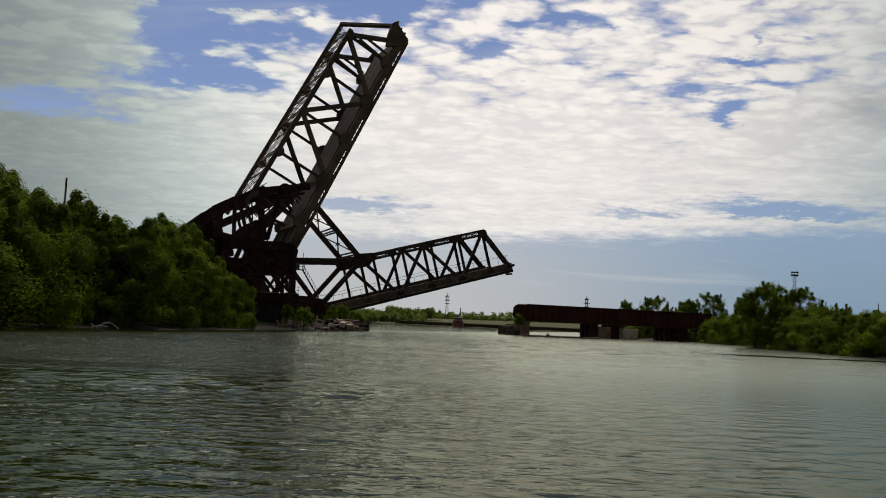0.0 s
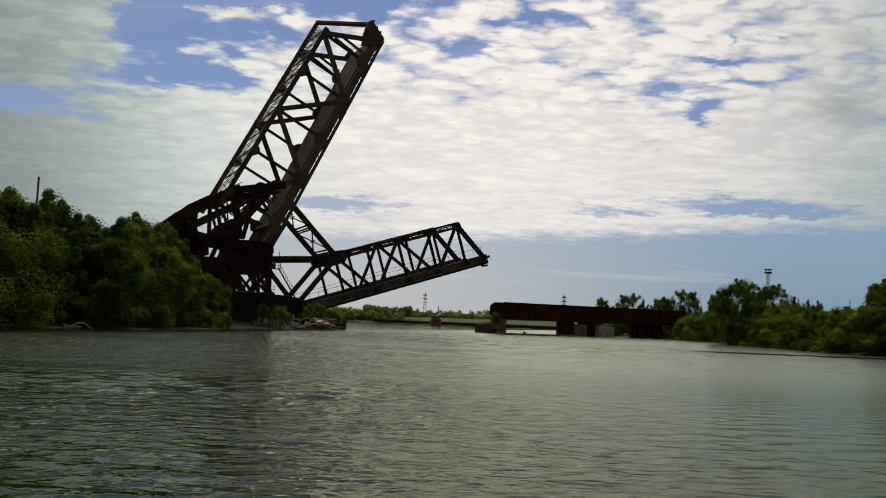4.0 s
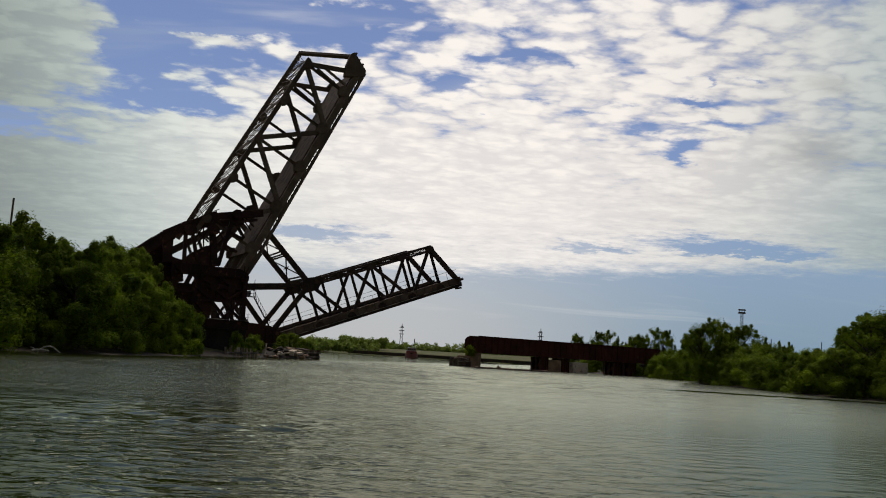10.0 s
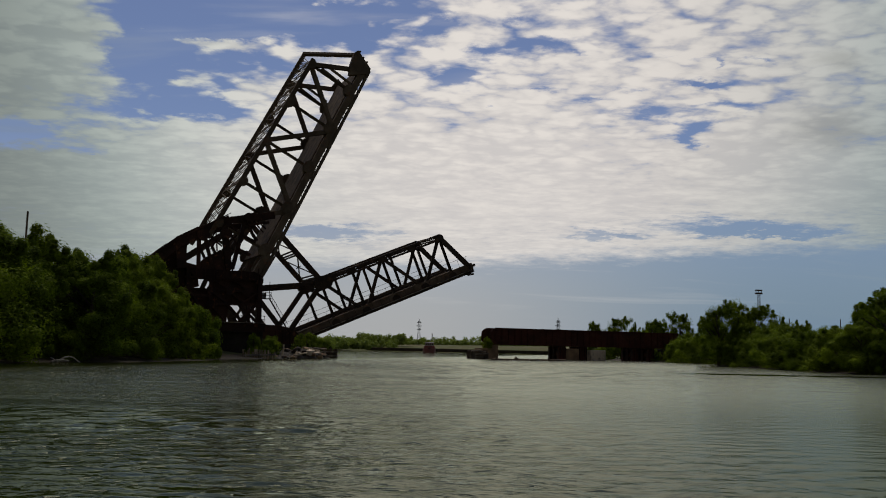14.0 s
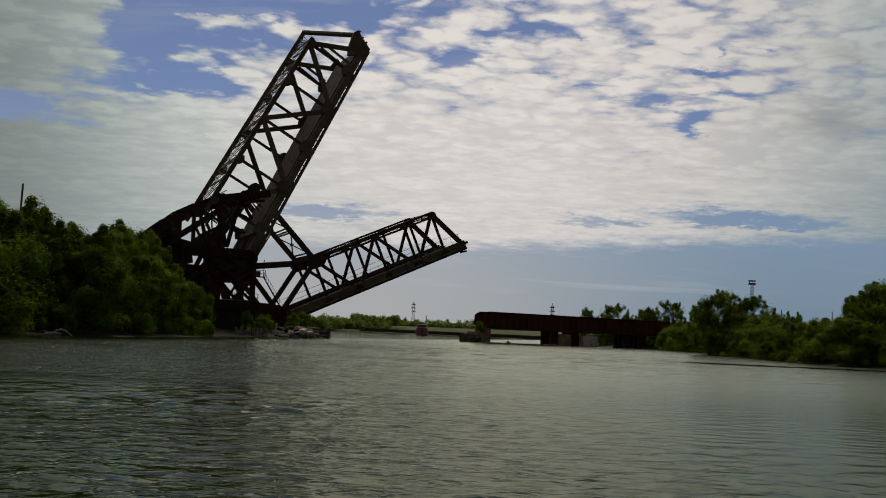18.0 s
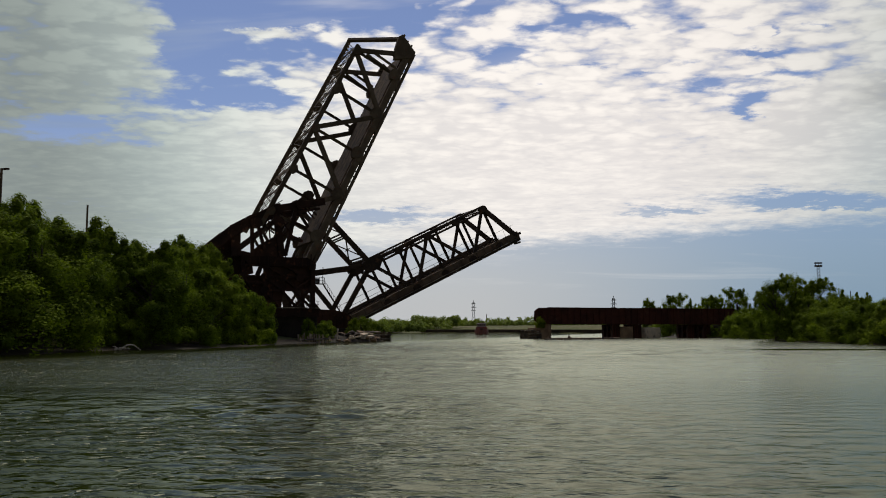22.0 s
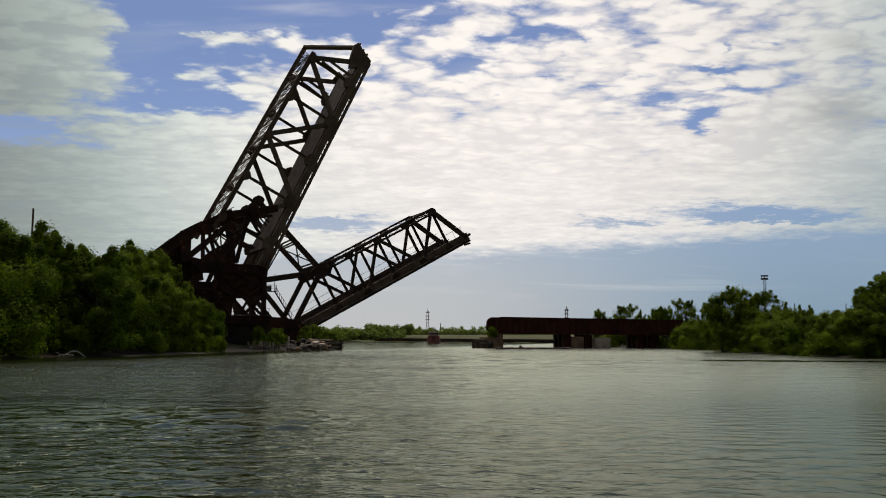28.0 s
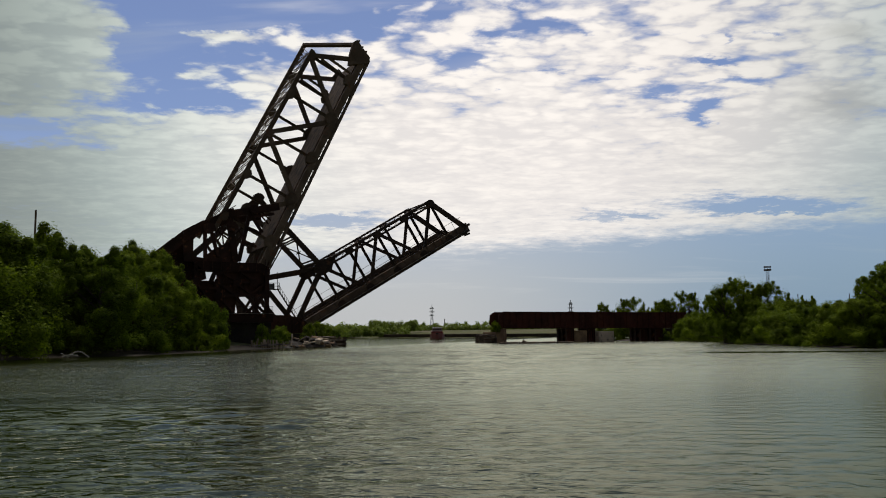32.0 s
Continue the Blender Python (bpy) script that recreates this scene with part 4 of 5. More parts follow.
# ---- tower, counterweight frame and links of the moving span ----
PIVOT = (-12.65, 12.9)     # from the heel: along, up
low_tower = thing("bridge_tower", site(LOW), "black steel bascule tower of the moving span", "bridge tower", "bridge towers")
LOW_FRAME = [(0.3, 0.2, -5.2, 6.8, 0.9), (-5.2, 6.8, PIVOT[0], PIVOT[1], 0.9), (-5.4, -1.0, -5.2, 8.5, 0.8), (-9.5, -1.0, PIVOT[0], PIVOT[1], 0.9), (-5.4, 0.0, -9.0, 6.0, 0.6), (-9.2, 0.2, -5.6, 6.2, 0.5), (-18, -1, PIVOT[0], PIVOT[1], 0.9)]
frame_members(low_tower, LOW_FRAME, (0.0, WIDE), STEEL_B)
for y, out in ((-0.95, -1), (WIDE + 0.95, 1)):
    heel_plate = plate("heel_plate", [(-9.6, -1.6), (-9.6, 1.5), (-4.4, 2.0), (-1.5, 1.9), (0.7, 1.55), (2.0, 0.9), (2.6, 0.3), (2.6, -0.9), (1.9, -1.6)], y, 0.5, low_tower, STEEL)
    for k in range(8):
        bar("stiffener", (-8.9 + 1.4 * k, y + 0.32 * out, -1.5), (-8.9 + 1.4 * k, y + 0.32 * out, 1.2 if k < 7 else 0.9), 0.14, 0.14, heel_plate, STEEL, up=(1, 0, 0), section="box")
    bar("flange", (-9.6, y, 1.55), (-4.4, y, 2.05), 0.7, 0.12, heel_plate, STEEL, section="box")

laced("laced_column", (-8.0, 0, 6.0), (-2.4, 0, 16.5), 0.4, 1.5, low_tower, STEEL_B, up=(0, 0, 1), pitch=1.2)
bar("platform", (-5.4, -0.8, 6.9), (-3.0, -0.8, 6.9), 1.4, 0.14, low_tower, STEEL_B, section="box")
for x in (-5.3, -4.2, -3.1):
    bar("railing_post", (x, -1.4, 6.9), (x, -1.4, 8.1), 0.09, 0.09, low_tower, STEEL_B, section="box")
for z in (7.5, 8.1):
    bar("railing", (-5.4, -1.4, z), (-3.0, -1.4, z), 0.08, 0.08, low_tower, STEEL_B, section="box")
bm = bmesh.new()
bmesh.ops.create_cube(bm, size=1)
for v in bm.verts:
    v.co = Vector((-4.5 + v.co.x * 1.1, -0.7 + v.co.y * 0.8, 7.0 + (v.co.z + 0.5) * 1.0))
bmesh.ops.bevel(bm, geom=list(bm.edges), offset=0.05, segments=1, affect="EDGES")
part("control_box", bm, GALV, low_tower, "grey control box")
bar("signal_mast", (-3.4, -1.2, 6.9), (-3.4, -1.2, 10.2), 0.1, 0.1, low_tower, STEEL_B, section="box")
for k in range(9):
    f = k / 9
    bar("stair_post", (-3.2 + 3.6 * f, -1.2, 6.8 - 5.6 * f), (-3.2 + 3.6 * f, -1.2, 7.8 - 5.6 * f), 0.06, 0.06, low_tower, STEEL_B, section="box")
bar("stair_rail", (-3.2, -1.2, 7.8), (0.4, -1.2, 2.2), 0.07, 0.07, low_tower, STEEL_B, up=(0, 1, 0), section="box")
bar("stair", (-3.2, -0.8, 6.8), (0.4, -0.8, 1.2), 0.8, 0.12, low_tower, STEEL_B, section="box")

PIN = (10.7, 7.2)         # hip of the leaf in its own frame


def swing(t):
    """The moving leaf's lean in degrees."""
    rows = ((0, 15.85), (4, 17.85), (8, 20.0), (12, 22.05), (16, 24.0), (20, 25.8), (24, 27.55), (28, 29.3), (32, 30.95))
    for (a, va), (b, vb) in zip(rows, rows[1:]):
        if t <= b:
            return va + (vb - va) * (t - a) / (b - a)


def hip(t):
    a = radians(swing(t))
    return PIN[0] * math.cos(a) - PIN[1] * math.sin(a), PIN[0] * math.sin(a) + PIN[1] * math.cos(a)


link = thing("counterweight_link", site(LOW, lean=0), "pair of laced black steel links between span and counterweight frame", "bridge link")
dx, dz = PIVOT
for y in (0.0, WIDE):
    bar("link_arm", (0, y, 0), (dx, y, dz), 1.0, 0.7, link, STEEL_B, up=(0, 1, 0), section="box")
for f0, f1 in ((0.09, 0.40), (0.44, 0.75)):
    for f in (f0 - 0.025, f0 + 0.01, f1 - 0.01):
        bar("cross_strut", (dx * f, 0, dz * f), (dx * f, WIDE, dz * f), 0.22, 0.3, link, STEEL_B, section="box")
    for p0, p1 in ((f0, f1), (f1, f0)):
        laced("cross_brace", (dx * p0, 0, dz * p0), (dx * p1, WIDE, dz * p1), 0.10, 0.34, link, STEEL_B, up=(dx, 0, dz), flange=0.08, pitch=0.6)
    bar("brace_node", (dx * (f0 + f1) / 2, WIDE * 0.42, dz * (f0 + f1) / 2), (dx * (f0 + f1) / 2, WIDE * 0.58, dz * (f0 + f1) / 2), 0.7, 0.12, link, STEEL_B, up=(dx, 0, dz), section="box")

balance = thing("counterweight_truss", site(LOW, PIVOT[0], 0, PIVOT[1], 30.5), "black steel balance truss pivoting on the tower top", "balance truss")
for y in (0.0, WIDE):
    bar("arm", (0, y, 0), (PIN[0], y, PIN[1]), 1.3, 0.7, balance, STEEL_B, up=(0, 1, 0), section="box")
    bar("arm", (-7, y, 3.2), (PIN[0], y, PIN[1]), 1.1, 0.6, balance, STEEL_B, up=(0, 1, 0), section="box")
    bar("arm", (-9, y, 1.0), (0, y, 0), 1.1, 0.6, balance, STEEL_B, up=(0, 1, 0), section="box")
    bar("arm", (0, y, 0), (-0.3, y, 5.0), 0.5, 0.7, balance, STEEL_B, up=(0, 1, 0), section="box")
    gusset(PIN[0], PIN[1], 1.3, y, balance, STEEL_B)
plate("counterweight", [(-10.5, 3.2), (-5.5, 3.6), (-5.5, 0.0), (-10.5, -1.0)], WIDE / 2, WIDE - 1, balance, STEEL_B, "dark counterweight box")

strut = thing("operating_strut", site(LOW), "straight black steel operating strut", "bridge strut")
STRUT_FOOT = (-8.5, 8.7)
for y in (0.4, WIDE - 0.4):
    bar("strut_bar", (0, y, 0), (16.0, y, 0), 0.5, 0.75, strut, STEEL_B, section="box")


def strut_pose(t):
    hx, hz = hip(t)
    a = math.atan2(hz - 0.3 - STRUT_FOOT[1], hx - STRUT_FOOT[0])
    return site(LOW, hx - 16 * math.cos(a), 0, hz - 0.3 - 16 * math.sin(a), math.degrees(a))


# ---- piers and fenders ----
def block(name, at, size, mat, label, category):
    bm = bmesh.new()
    bmesh.ops.create_cube(bm, size=1)
    for v in bm.verts:
        v.co = Vector((v.co.x * size[0], v.co.y * size[1], (v.co.z + 0.5) * size[2]))
    bmesh.ops.bevel(bm, geom=list(bm.edges), offset=0.06, segments=1, affect="EDGES")
    ob = part(name, bm, mat)
    ob.matrix_world = at
    return tagged(ob, label, category)


def pier(s, across, length, width, top, label, mat=CONCRETE):
    return block("bridge_pier", Matrix.Translation(on_line(LOW, s, across, -1.2)) @ pose(0, 0, 0, 0, 0, TURN), (length, width, top + 1.2), mat, label, "pier")


pier(-4.2, WIDE / 2, 12.5, WIDE + 3.4, 2.22, "dark masonry bridge pier at the water", MASONRY)
# block reaching up to the deck, coloured dark for the shade there
block("bridge_pier", site(HIGH, -3.4, HIGH_WIDE / 2, -HIGH[2] - 1.0, turn=HIGH_TURN), (13.0, HIGH_WIDE - 0.5, 5.0), MASONRY, "dark bridge pier block among bushes, deck shade in its colour", "pier")

GIRDER_WIDE = 4.5
# ---- the fixed girder bridge on the far bank ----
girder = thing("girder_bridge", site(LOW, z=-LOW[2]), "rusty brown plate girder railway bridge on concrete piers", "railway bridge")
for y in (0.0, GIRDER_WIDE):
    for k, (a, b) in enumerate(((43.6, 60.6), (60.8, 77.4), (77.6, 93.0))):
        pts = [(45.2, 3.2), (b, 3.2), (b, 6.6), (45.4, 6.6), (44.8, 6.35), (44.3, 5.85), (44.2, 4.0)] if k == 0 else [(a, 3.2), (b, 3.2), (b, 6.6), (a, 6.6)]
        web = plate("web", pts, y, 0.12, girder, GIRDER)
        bar("top_flange", (a + (1.8 if k == 0 else 0), y, 6.6), (b, y, 6.6), 0.6, 0.12, girder, GIRDER, section="box")
        bar("bottom_flange", (a + 1.0, y, 3.15), (b, y, 3.15), 0.6, 0.14, girder, GIRDER, section="box")
        s = a + 1.8
        while s < b:
            bar("stiffener", (s, y - 0.14, 3.2), (s, y - 0.14, 6.55), 0.16, 0.14, web, GIRDER, up=(1, 0, 0), section="box")
            s += 1.55
def bent(s, label):
    """A trestle of riveted steel columns under the girders."""
    b = thing("pier_bent", site(LOW, s, 0, -LOW[2]), label, "pier", "bridge bents")
    for y in (0.4, GIRDER_WIDE / 2, GIRDER_WIDE - 0.4):
        for x in (-0.6, 0.6):
            bar("column", (x, y, -1.0), (x, y, 3.05), 0.7, 0.7, b, STEEL)
        bar("cap_beam", (-1.1, y, 2.8), (1.1, y, 2.8), 0.8, 0.5, b, STEEL)
    plate("web_plate", [(-0.8, -0.8), (0.8, -0.8), (0.8, 2.9), (-0.8, 2.9)], 0.3, 0.2, b, GIRDER)
    return b


pier(44.2, GIRDER_WIDE / 2, 2.5, GIRDER_WIDE + 1.4, 2.3, "stained brown concrete bridge pier standing in the water", FOOTING)
pier(45.3, GIRDER_WIDE / 2, 1.5, GIRDER_WIDE + 0.4, 3.02, "narrow concrete bearing block under the girder ends", FOOTING)
bent(61.8, "dark rusty steel pier bent in the water")
pier(64.5, GIRDER_WIDE / 2, 3.2, GIRDER_WIDE, 2.55, "stained brown concrete footing beside a steel pier bent", FOOTING)
bent(67.3, "dark rusty steel pier bent between two concrete blocks")
pier(70.2, 0.3, 3.9, 3.5, 2.35, "pale concrete pier block standing in the water")
bent(81.2, "dark rusty steel pier bent in the water")
bent(85.4, "dark rusty steel pier bent near the bank")
pier(90.5, GIRDER_WIDE / 2, 4.0, GIRDER_WIDE + 1, 2.95, "dark bridge abutment on the bank", MASONRY)


def build_crib(name, at, length, width, top, label, mat, seed):
    """A ruined timber crib: rubble filling, upright planks of uneven height with gaps, sagging walers and loose cap logs."""
    f = thing(name, at, label, "timber crib")
    rnd = random.Random(seed)
    bm = bmesh.new()
    n = max(4, int(length / 0.5))
    tops = [[bm.verts.new((0.2 + (length - 0.4) * i / n, 0.2 + (width - 0.4) * j / 4, top * rnd.uniform(0.35, 0.72))) for j in range(5)] for i in range(n + 1)]
    for i in range(n):
        for j in range(4):
            bm.faces.new((tops[i][j], tops[i + 1][j], tops[i + 1][j + 1], tops[i][j + 1]))
    rim = [(i, 0) for i in range(n + 1)] + [(n, j) for j in range(1, 5)] + [(i, 4) for i in range(n - 1, -1, -1)] + [(0, j) for j in range(3, 0, -1)]
    foot = [bm.verts.new((tops[i][j].co.x, tops[i][j].co.y, -1.0)) for i, j in rim]
    for k, (i, j) in enumerate(rim):
        i2, j2 = rim[(k + 1) % len(rim)]
        bm.faces.new((foot[k], foot[(k + 1) % len(rim)], tops[i2][j2], tops[i][j]))
    part("filling", bm, TIES, f)
    for y in (0.0, width):
        x = 0.0
        while x < length:
            w = rnd.uniform(0.22, 0.36)
            if rnd.random() > 0.14:
                z = top + (rnd.uniform(-0.9, -0.3) if rnd.random() < 0.3 else rnd.uniform(-0.3, 0.22))
                bar("plank", (x + w / 2, y, -1.0), (x + w / 2 + rnd.uniform(-0.08, 0.08), y + rnd.uniform(-0.08, 0.08), z), w * 0.90, 0.14, f, mat, up=(0, 1, 0), section="box")
            x += w
    for x in (0.0, length):
        y = 0.15
        while y < width:
            bar("plank", (x, y + 0.15, -1.0), (x + rnd.uniform(-0.06, 0.06), y + 0.15, top + rnd.uniform(-0.7, 0.15)), 0.14, 0.26, f, mat, up=(0, 1, 0), section="box")
            y += 0.3
    for y in (0.1, width * 0.5, width - 0.1):
        bm = bmesh.new()
        a = length * rnd.uniform(-0.04, 0.25)
        prism(bm, (a, y, top + rnd.uniform(-0.1, 0.14)), (a + length * rnd.uniform(0.4, 0.8), y + rnd.uniform(-0.3, 0.3), top + rnd.uniform(-0.25, 0.2)), [(0.15 * math.cos(a), 0.15 * math.sin(a)) for a in [math.pi / 4 * q for q in range(8)]])
        part("cap_log", bm, TIMBER, f)
    for z in (0.35, top * 0.62):
        bar("waler", (-0.2, -0.18, z + rnd.uniform(-0.12, 0.12)), (length + 0.2, -0.18, z + rnd.uniform(-0.12, 0.12)), 0.2, 0.26, f, TIMBER, section="box")
    return f


def rubble_mound():
    """A heap of broken concrete and stones with stranded timber, sloping into the water."""
    m = thing("rubble_mound", Matrix.Translation((-22.9, 145.0, 0)) @ pose(0, 0, 0, 0, 0, 66), "heap of brown rubble and broken concrete at the water", "rubble")
    rnd = random.Random(23)

    def crest(x, y):
        return 1.75 * max(0.0, 1 - (x / 8.2) ** 2) * max(0.0, 1 - (y / 3.0) ** 2) ** 0.7 * (0.8 + 0.2 * math.sin(x * 1.3)) - 0.25
    bm = bmesh.new()
    grid = [[bm.verts.new((-8.2 + 16.4 * i / 28, -3.0 + 6.0 * j / 10, crest(-8.2 + 16.4 * i / 28, -3.0 + 6.0 * j / 10) + rnd.uniform(-0.12, 0.12))) for j in range(11)] for i in range(29)]
    for i in range(28):
        for j in range(10):
            bm.faces.new((grid[i][j], grid[i + 1][j], grid[i + 1][j + 1], grid[i][j + 1]))
    part("earth", bm, MUD, m)
    for k in range(64):
        x, y = rnd.uniform(-7.6, 7.6), rnd.uniform(-2.8, 2.8)
        w = rnd.uniform(0.28, 0.75)
        bm = bmesh.new()
        bmesh.ops.create_icosphere(bm, subdivisions=1, radius=w)
        turn = Matrix.Rotation(rnd.uniform(0, 6.28), 3, "Z") @ Matrix.Rotation(rnd.uniform(-0.5, 0.5), 3, "X")
        flat = rnd.uniform(0.4, 0.75)
        for v in bm.verts:
            c = v.co * rnd.uniform(0.78, 1.18)
            v.co = turn @ Vector((c.x * 1.25, c.y, c.z * flat)) + Vector((x, y, crest(x, y) + 0.1))
        part("stone", bm, FOOTING if rnd.random() < 0.3 else MUD if rnd.random() < 0.6 else MASONRY, m)
    for x, y, size, turn in ((0.6, -2.2, (1.9, 0.9, 0.8), 14), (3.6, -1.6, (1.2, 0.8, 0.7), -22), (-3.4, -2.3, (1.0, 0.7, 0.55), 30)):
        bm = bmesh.new()
        bmesh.ops.create_cube(bm, size=1)
        bmesh.ops.bevel(bm, geom=list(bm.edges), offset=0.07, segments=1, affect="EDGES")
        bmesh.ops.transform(bm, verts=bm.verts, matrix=Matrix.Translation((x, y, crest(x, y) + 0.22)) @ pose(0, 0, 0, 9, -6, turn) @ Matrix.Diagonal((*size, 1)))
        part("concrete_block", bm, CONCRETE, m, "pale broken concrete block")
    for p0, p1, w in (((-6.6, -1.6, 0.1), (-5.4, -1.0, 2.1), 0.13), ((-4.8, -2.6, 0.5), (-0.8, -2.5, 0.85), 0.15), ((1.2, -0.4, 1.7), (5.2, -1.2, 1.15), 0.16)):
        bm = bmesh.new()
        prism(bm, p0, p1, [(w * math.cos(q), w * math.sin(q)) for q in [math.pi / 4 * j for j in range(8)]])
        part("stranded_log", bm, PILE, m, "grey-brown stranded log")
    return m


rubble_mound()
build_crib("fender_crib", Matrix.Translation((-22.0, 156.7, 0)) @ pose(0, 0, 0, 0, 0, 27), 4.7, 3.0, 1.55, "dark weathered timber fender crib below the bridge", TIES, 3)
piles = thing("pile_row", Matrix.Translation((-27.6, 126.6, 0)) @ pose(0, 0, 0, 0, 0, 50), "row of broken grey-brown timber piles along the bank", "timber piles")
rnd = random.Random(17)
for k in range(17):
    bm = bmesh.new()
    x = k * 0.34 + rnd.uniform(-0.08, 0.08)
    r = rnd.uniform(0.09, 0.15)
    prism(bm, (x, rnd.uniform(-0.2, 0.2), -0.8), (x + rnd.uniform(-0.25, 0.25), rnd.uniform(-0.2, 0.3), rnd.uniform(0.7, 1.55)), [(r * math.cos(a), r * math.sin(a)) for a in [math.pi / 4 * q for q in range(8)]], up=(1, 0, 0))
    part("pile", bm, PILE, piles)
bar("waler", (-0.2, -0.3, 0.5), (5.6, -0.3, 0.62), 0.14, 0.22, piles, TIMBER, section="box")
build_crib("fender_crib", site(LOW, 40.3, -1.4, -LOW[2]), 2.6, 4.6, 1.7, "dark timber fender crib at the channel's edge", TIES, 8)
boom = thing("log_boom", Matrix.Translation((10.8, 168, 0)) @ pose(0, 0, 0, 0, 0, 32), "dark floating log boom along the girder bridge", "log boom")
for k in range(4):
    bm = bmesh.new()
    prism(bm, (k * 4.7, 0, 0.1), (k * 4.7 + 4.5, 0.2, 0.12), [(0.24 * math.cos(a), 0.24 * math.sin(a)) for a in [math.pi / 4 * j for j in range(8)]])
    part("log", bm, TIES, boom)

for x, h in ((0.9, 0.45), (5.6, 0.6), (6.0, 0.35)):
    bm = bmesh.new()
    prism(bm, (x, 0.1, 0.1), (x + 0.25, 0.1, 0.1 + h), [(0.2 * math.cos(a), 0.2 * math.sin(a)) for a in [math.pi / 3 * j for j in range(6)]], up=(1, 0, 0))
    part("stump", bm, TIES, boom)

drift = thing("driftwood", Matrix.Translation((-36.9, 84.8, 0.0)) @ pose(0, 0, 0, 0, 0, 10), "bleached forked driftwood branch arching out of the water", "driftwood")
for name, p0, p1, lift, r in (("branch", (0.4, 0, 0.0), (2.4, 0.1, 0.0), 0.55, 0.07), ("branch", (0.0, -0.3, 0.05), (1.5, -0.4, 0.15), 0.10, 0.09), ("twig", (0.3, -0.1, 0.1), (-0.2, -0.2, 0.4), 0.08, 0.04)):
    bm = bmesh.new()
    pts = [Vector(p0).lerp(Vector(p1), f / 6) + Vector((0, 0.08 * math.sin(f * 2.1), lift * math.sin(math.pi * f / 6))) for f in range(7)]
    for f, (a, b) in enumerate(zip(pts, pts[1:])):
        k = r * (1.15 - 0.1 * f)
        prism(bm, a, b + (b - a) * 0.08, [(k * math.cos(q), k * math.sin(q)) for q in [math.pi / 4 * j for j in range(8)]])
    part(name, bm, DRIFT, drift)

# ---- seawall, far land ----
block("seawall", Matrix.Translation((70, 392, -1)) @ pose(0, 0, 0, 0, 0, -19.3), (215, 2.0, 2.75), WALL, "dark stone seawall across the far shore", "seawall")


# ---- trees ----
def crown_leaves(bm, clumps, count, size, rnd):
    for k in range(count):
        c, r = clumps[rnd.randrange(len(clumps))]
        d = Vector((rnd.gauss(0, 1), rnd.gauss(0, 1), rnd.gauss(0, 1))).normalized() * (rnd.random() ** 0.36 * (1 + abs(rnd.gauss(0, 0.11))))
        p = Vector(c) + Vector((d.x * r[0], d.y * r[0], d.z * r[1]))
        n = (d * 1.5 + Vector((rnd.gauss(0, 0.2), rnd.gauss(0, 0.2), rnd.gauss(0.4, 0.2)))).normalized()
        a = n.orthogonal().normalized()
        a.rotate(Matrix.Rotation(rnd.random() * 6.28, 3, n))
        b = n.cross(a)
        s = size * rnd.uniform(0.6, 1.3)
        vs = [bm.verts.new(p + a * s * u + b * s * 0.6 * v) for u, v in ((-1, -0.2), (0, -1), (1, 0.1), (0.1, 1))]
        bm.faces.new(vs)


def tree(name, height, spread, base, seed, count, size, label, mat=LEAF, clumps_n=26, category="tree", lump=(0.20, 0.42), subs=1, taper=0.0):
    """Tapered trunk with limbs and a crown of many leaves in uneven clumps. base: the crown's foot as a share of the height."""
    rnd = random.Random(seed)
    t = thing(name, Matrix.Identity(4), label, category, "river bank bushes" if name == "bush" else "river bank trees")
    bm = bmesh.new()
    lean = Vector((rnd.uniform(-0.08, 0.08), rnd.uniform(-0.08, 0.08), 1)) * height
    prev, pr = Vector((0, 0, -0.5)), height * 0.028
    for k in range(1, 6):
        p = lean * (k / 5) * 0.85 + Vector((rnd.uniform(-0.15, 0.15), rnd.uniform(-0.15, 0.15), 0))
        r = height * 0.028 * (1 - k / 5.5)
        ring = [(math.cos(a), math.sin(a)) for a in [math.pi / 3 * j for j in range(6)]]
        va = [bm.verts.new(prev + Vector((c * pr, s * pr, 0))) for c, s in ring]
        vb = [bm.verts.new(p + Vector((c * r, s * r, 0))) for c, s in ring]
        for j in range(6):
            bm.faces.new((va[j], va[(j + 1) % 6], vb[(j + 1) % 6], vb[j]))
        prev, pr = p, r
    clumps = []
    for k in range(clumps_n):
        h = base + (0.97 - base) * ((k + rnd.random()) / clumps_n)
        f = (h - base) / (1 - base)
        wide = spread * (math.sin(math.pi * min(0.94, 0.24 + 0.70 * f)) ** 0.7) * rnd.uniform(0.55, 1.0) * (1 - taper * f)
        a = rnd.random() * 6.283
        c = Vector((math.cos(a) * wide * 0.84, math.sin(a) * wide * 0.84, h * height * 0.93))
        r = spread * rnd.uniform(*lump) * (1.1 - 0.35 * f) * (1 - 0.7 * taper * f)
        clumps.append((c, (r, r * rnd.uniform(0.8, 1.5))))
        for j in range(subs):
            out = Vector((rnd.uniform(-1, 1), rnd.uniform(-1, 1), rnd.uniform(-0.4, 1.1))) * r * 0.85
            clumps.append((c + out, (r * rnd.uniform(0.25, 0.5), r * rnd.uniform(0.4, 0.8))))
        if k % 2 == 0:
            foot = lean * max(0.12, h - 0.22) * 0.85
            prism(bm, foot, c, [(0.07 * math.cos(q), 0.07 * math.sin(q)) for q in [math.pi / 2 * j for j in range(4)]], up=(0.3, 1, 0))
    part("trunk", bm, BARK, t)
    bm = bmesh.new()
    crown_leaves(bm, clumps, count, size, rnd)
    part("crown", bm, mat, t)
    return t


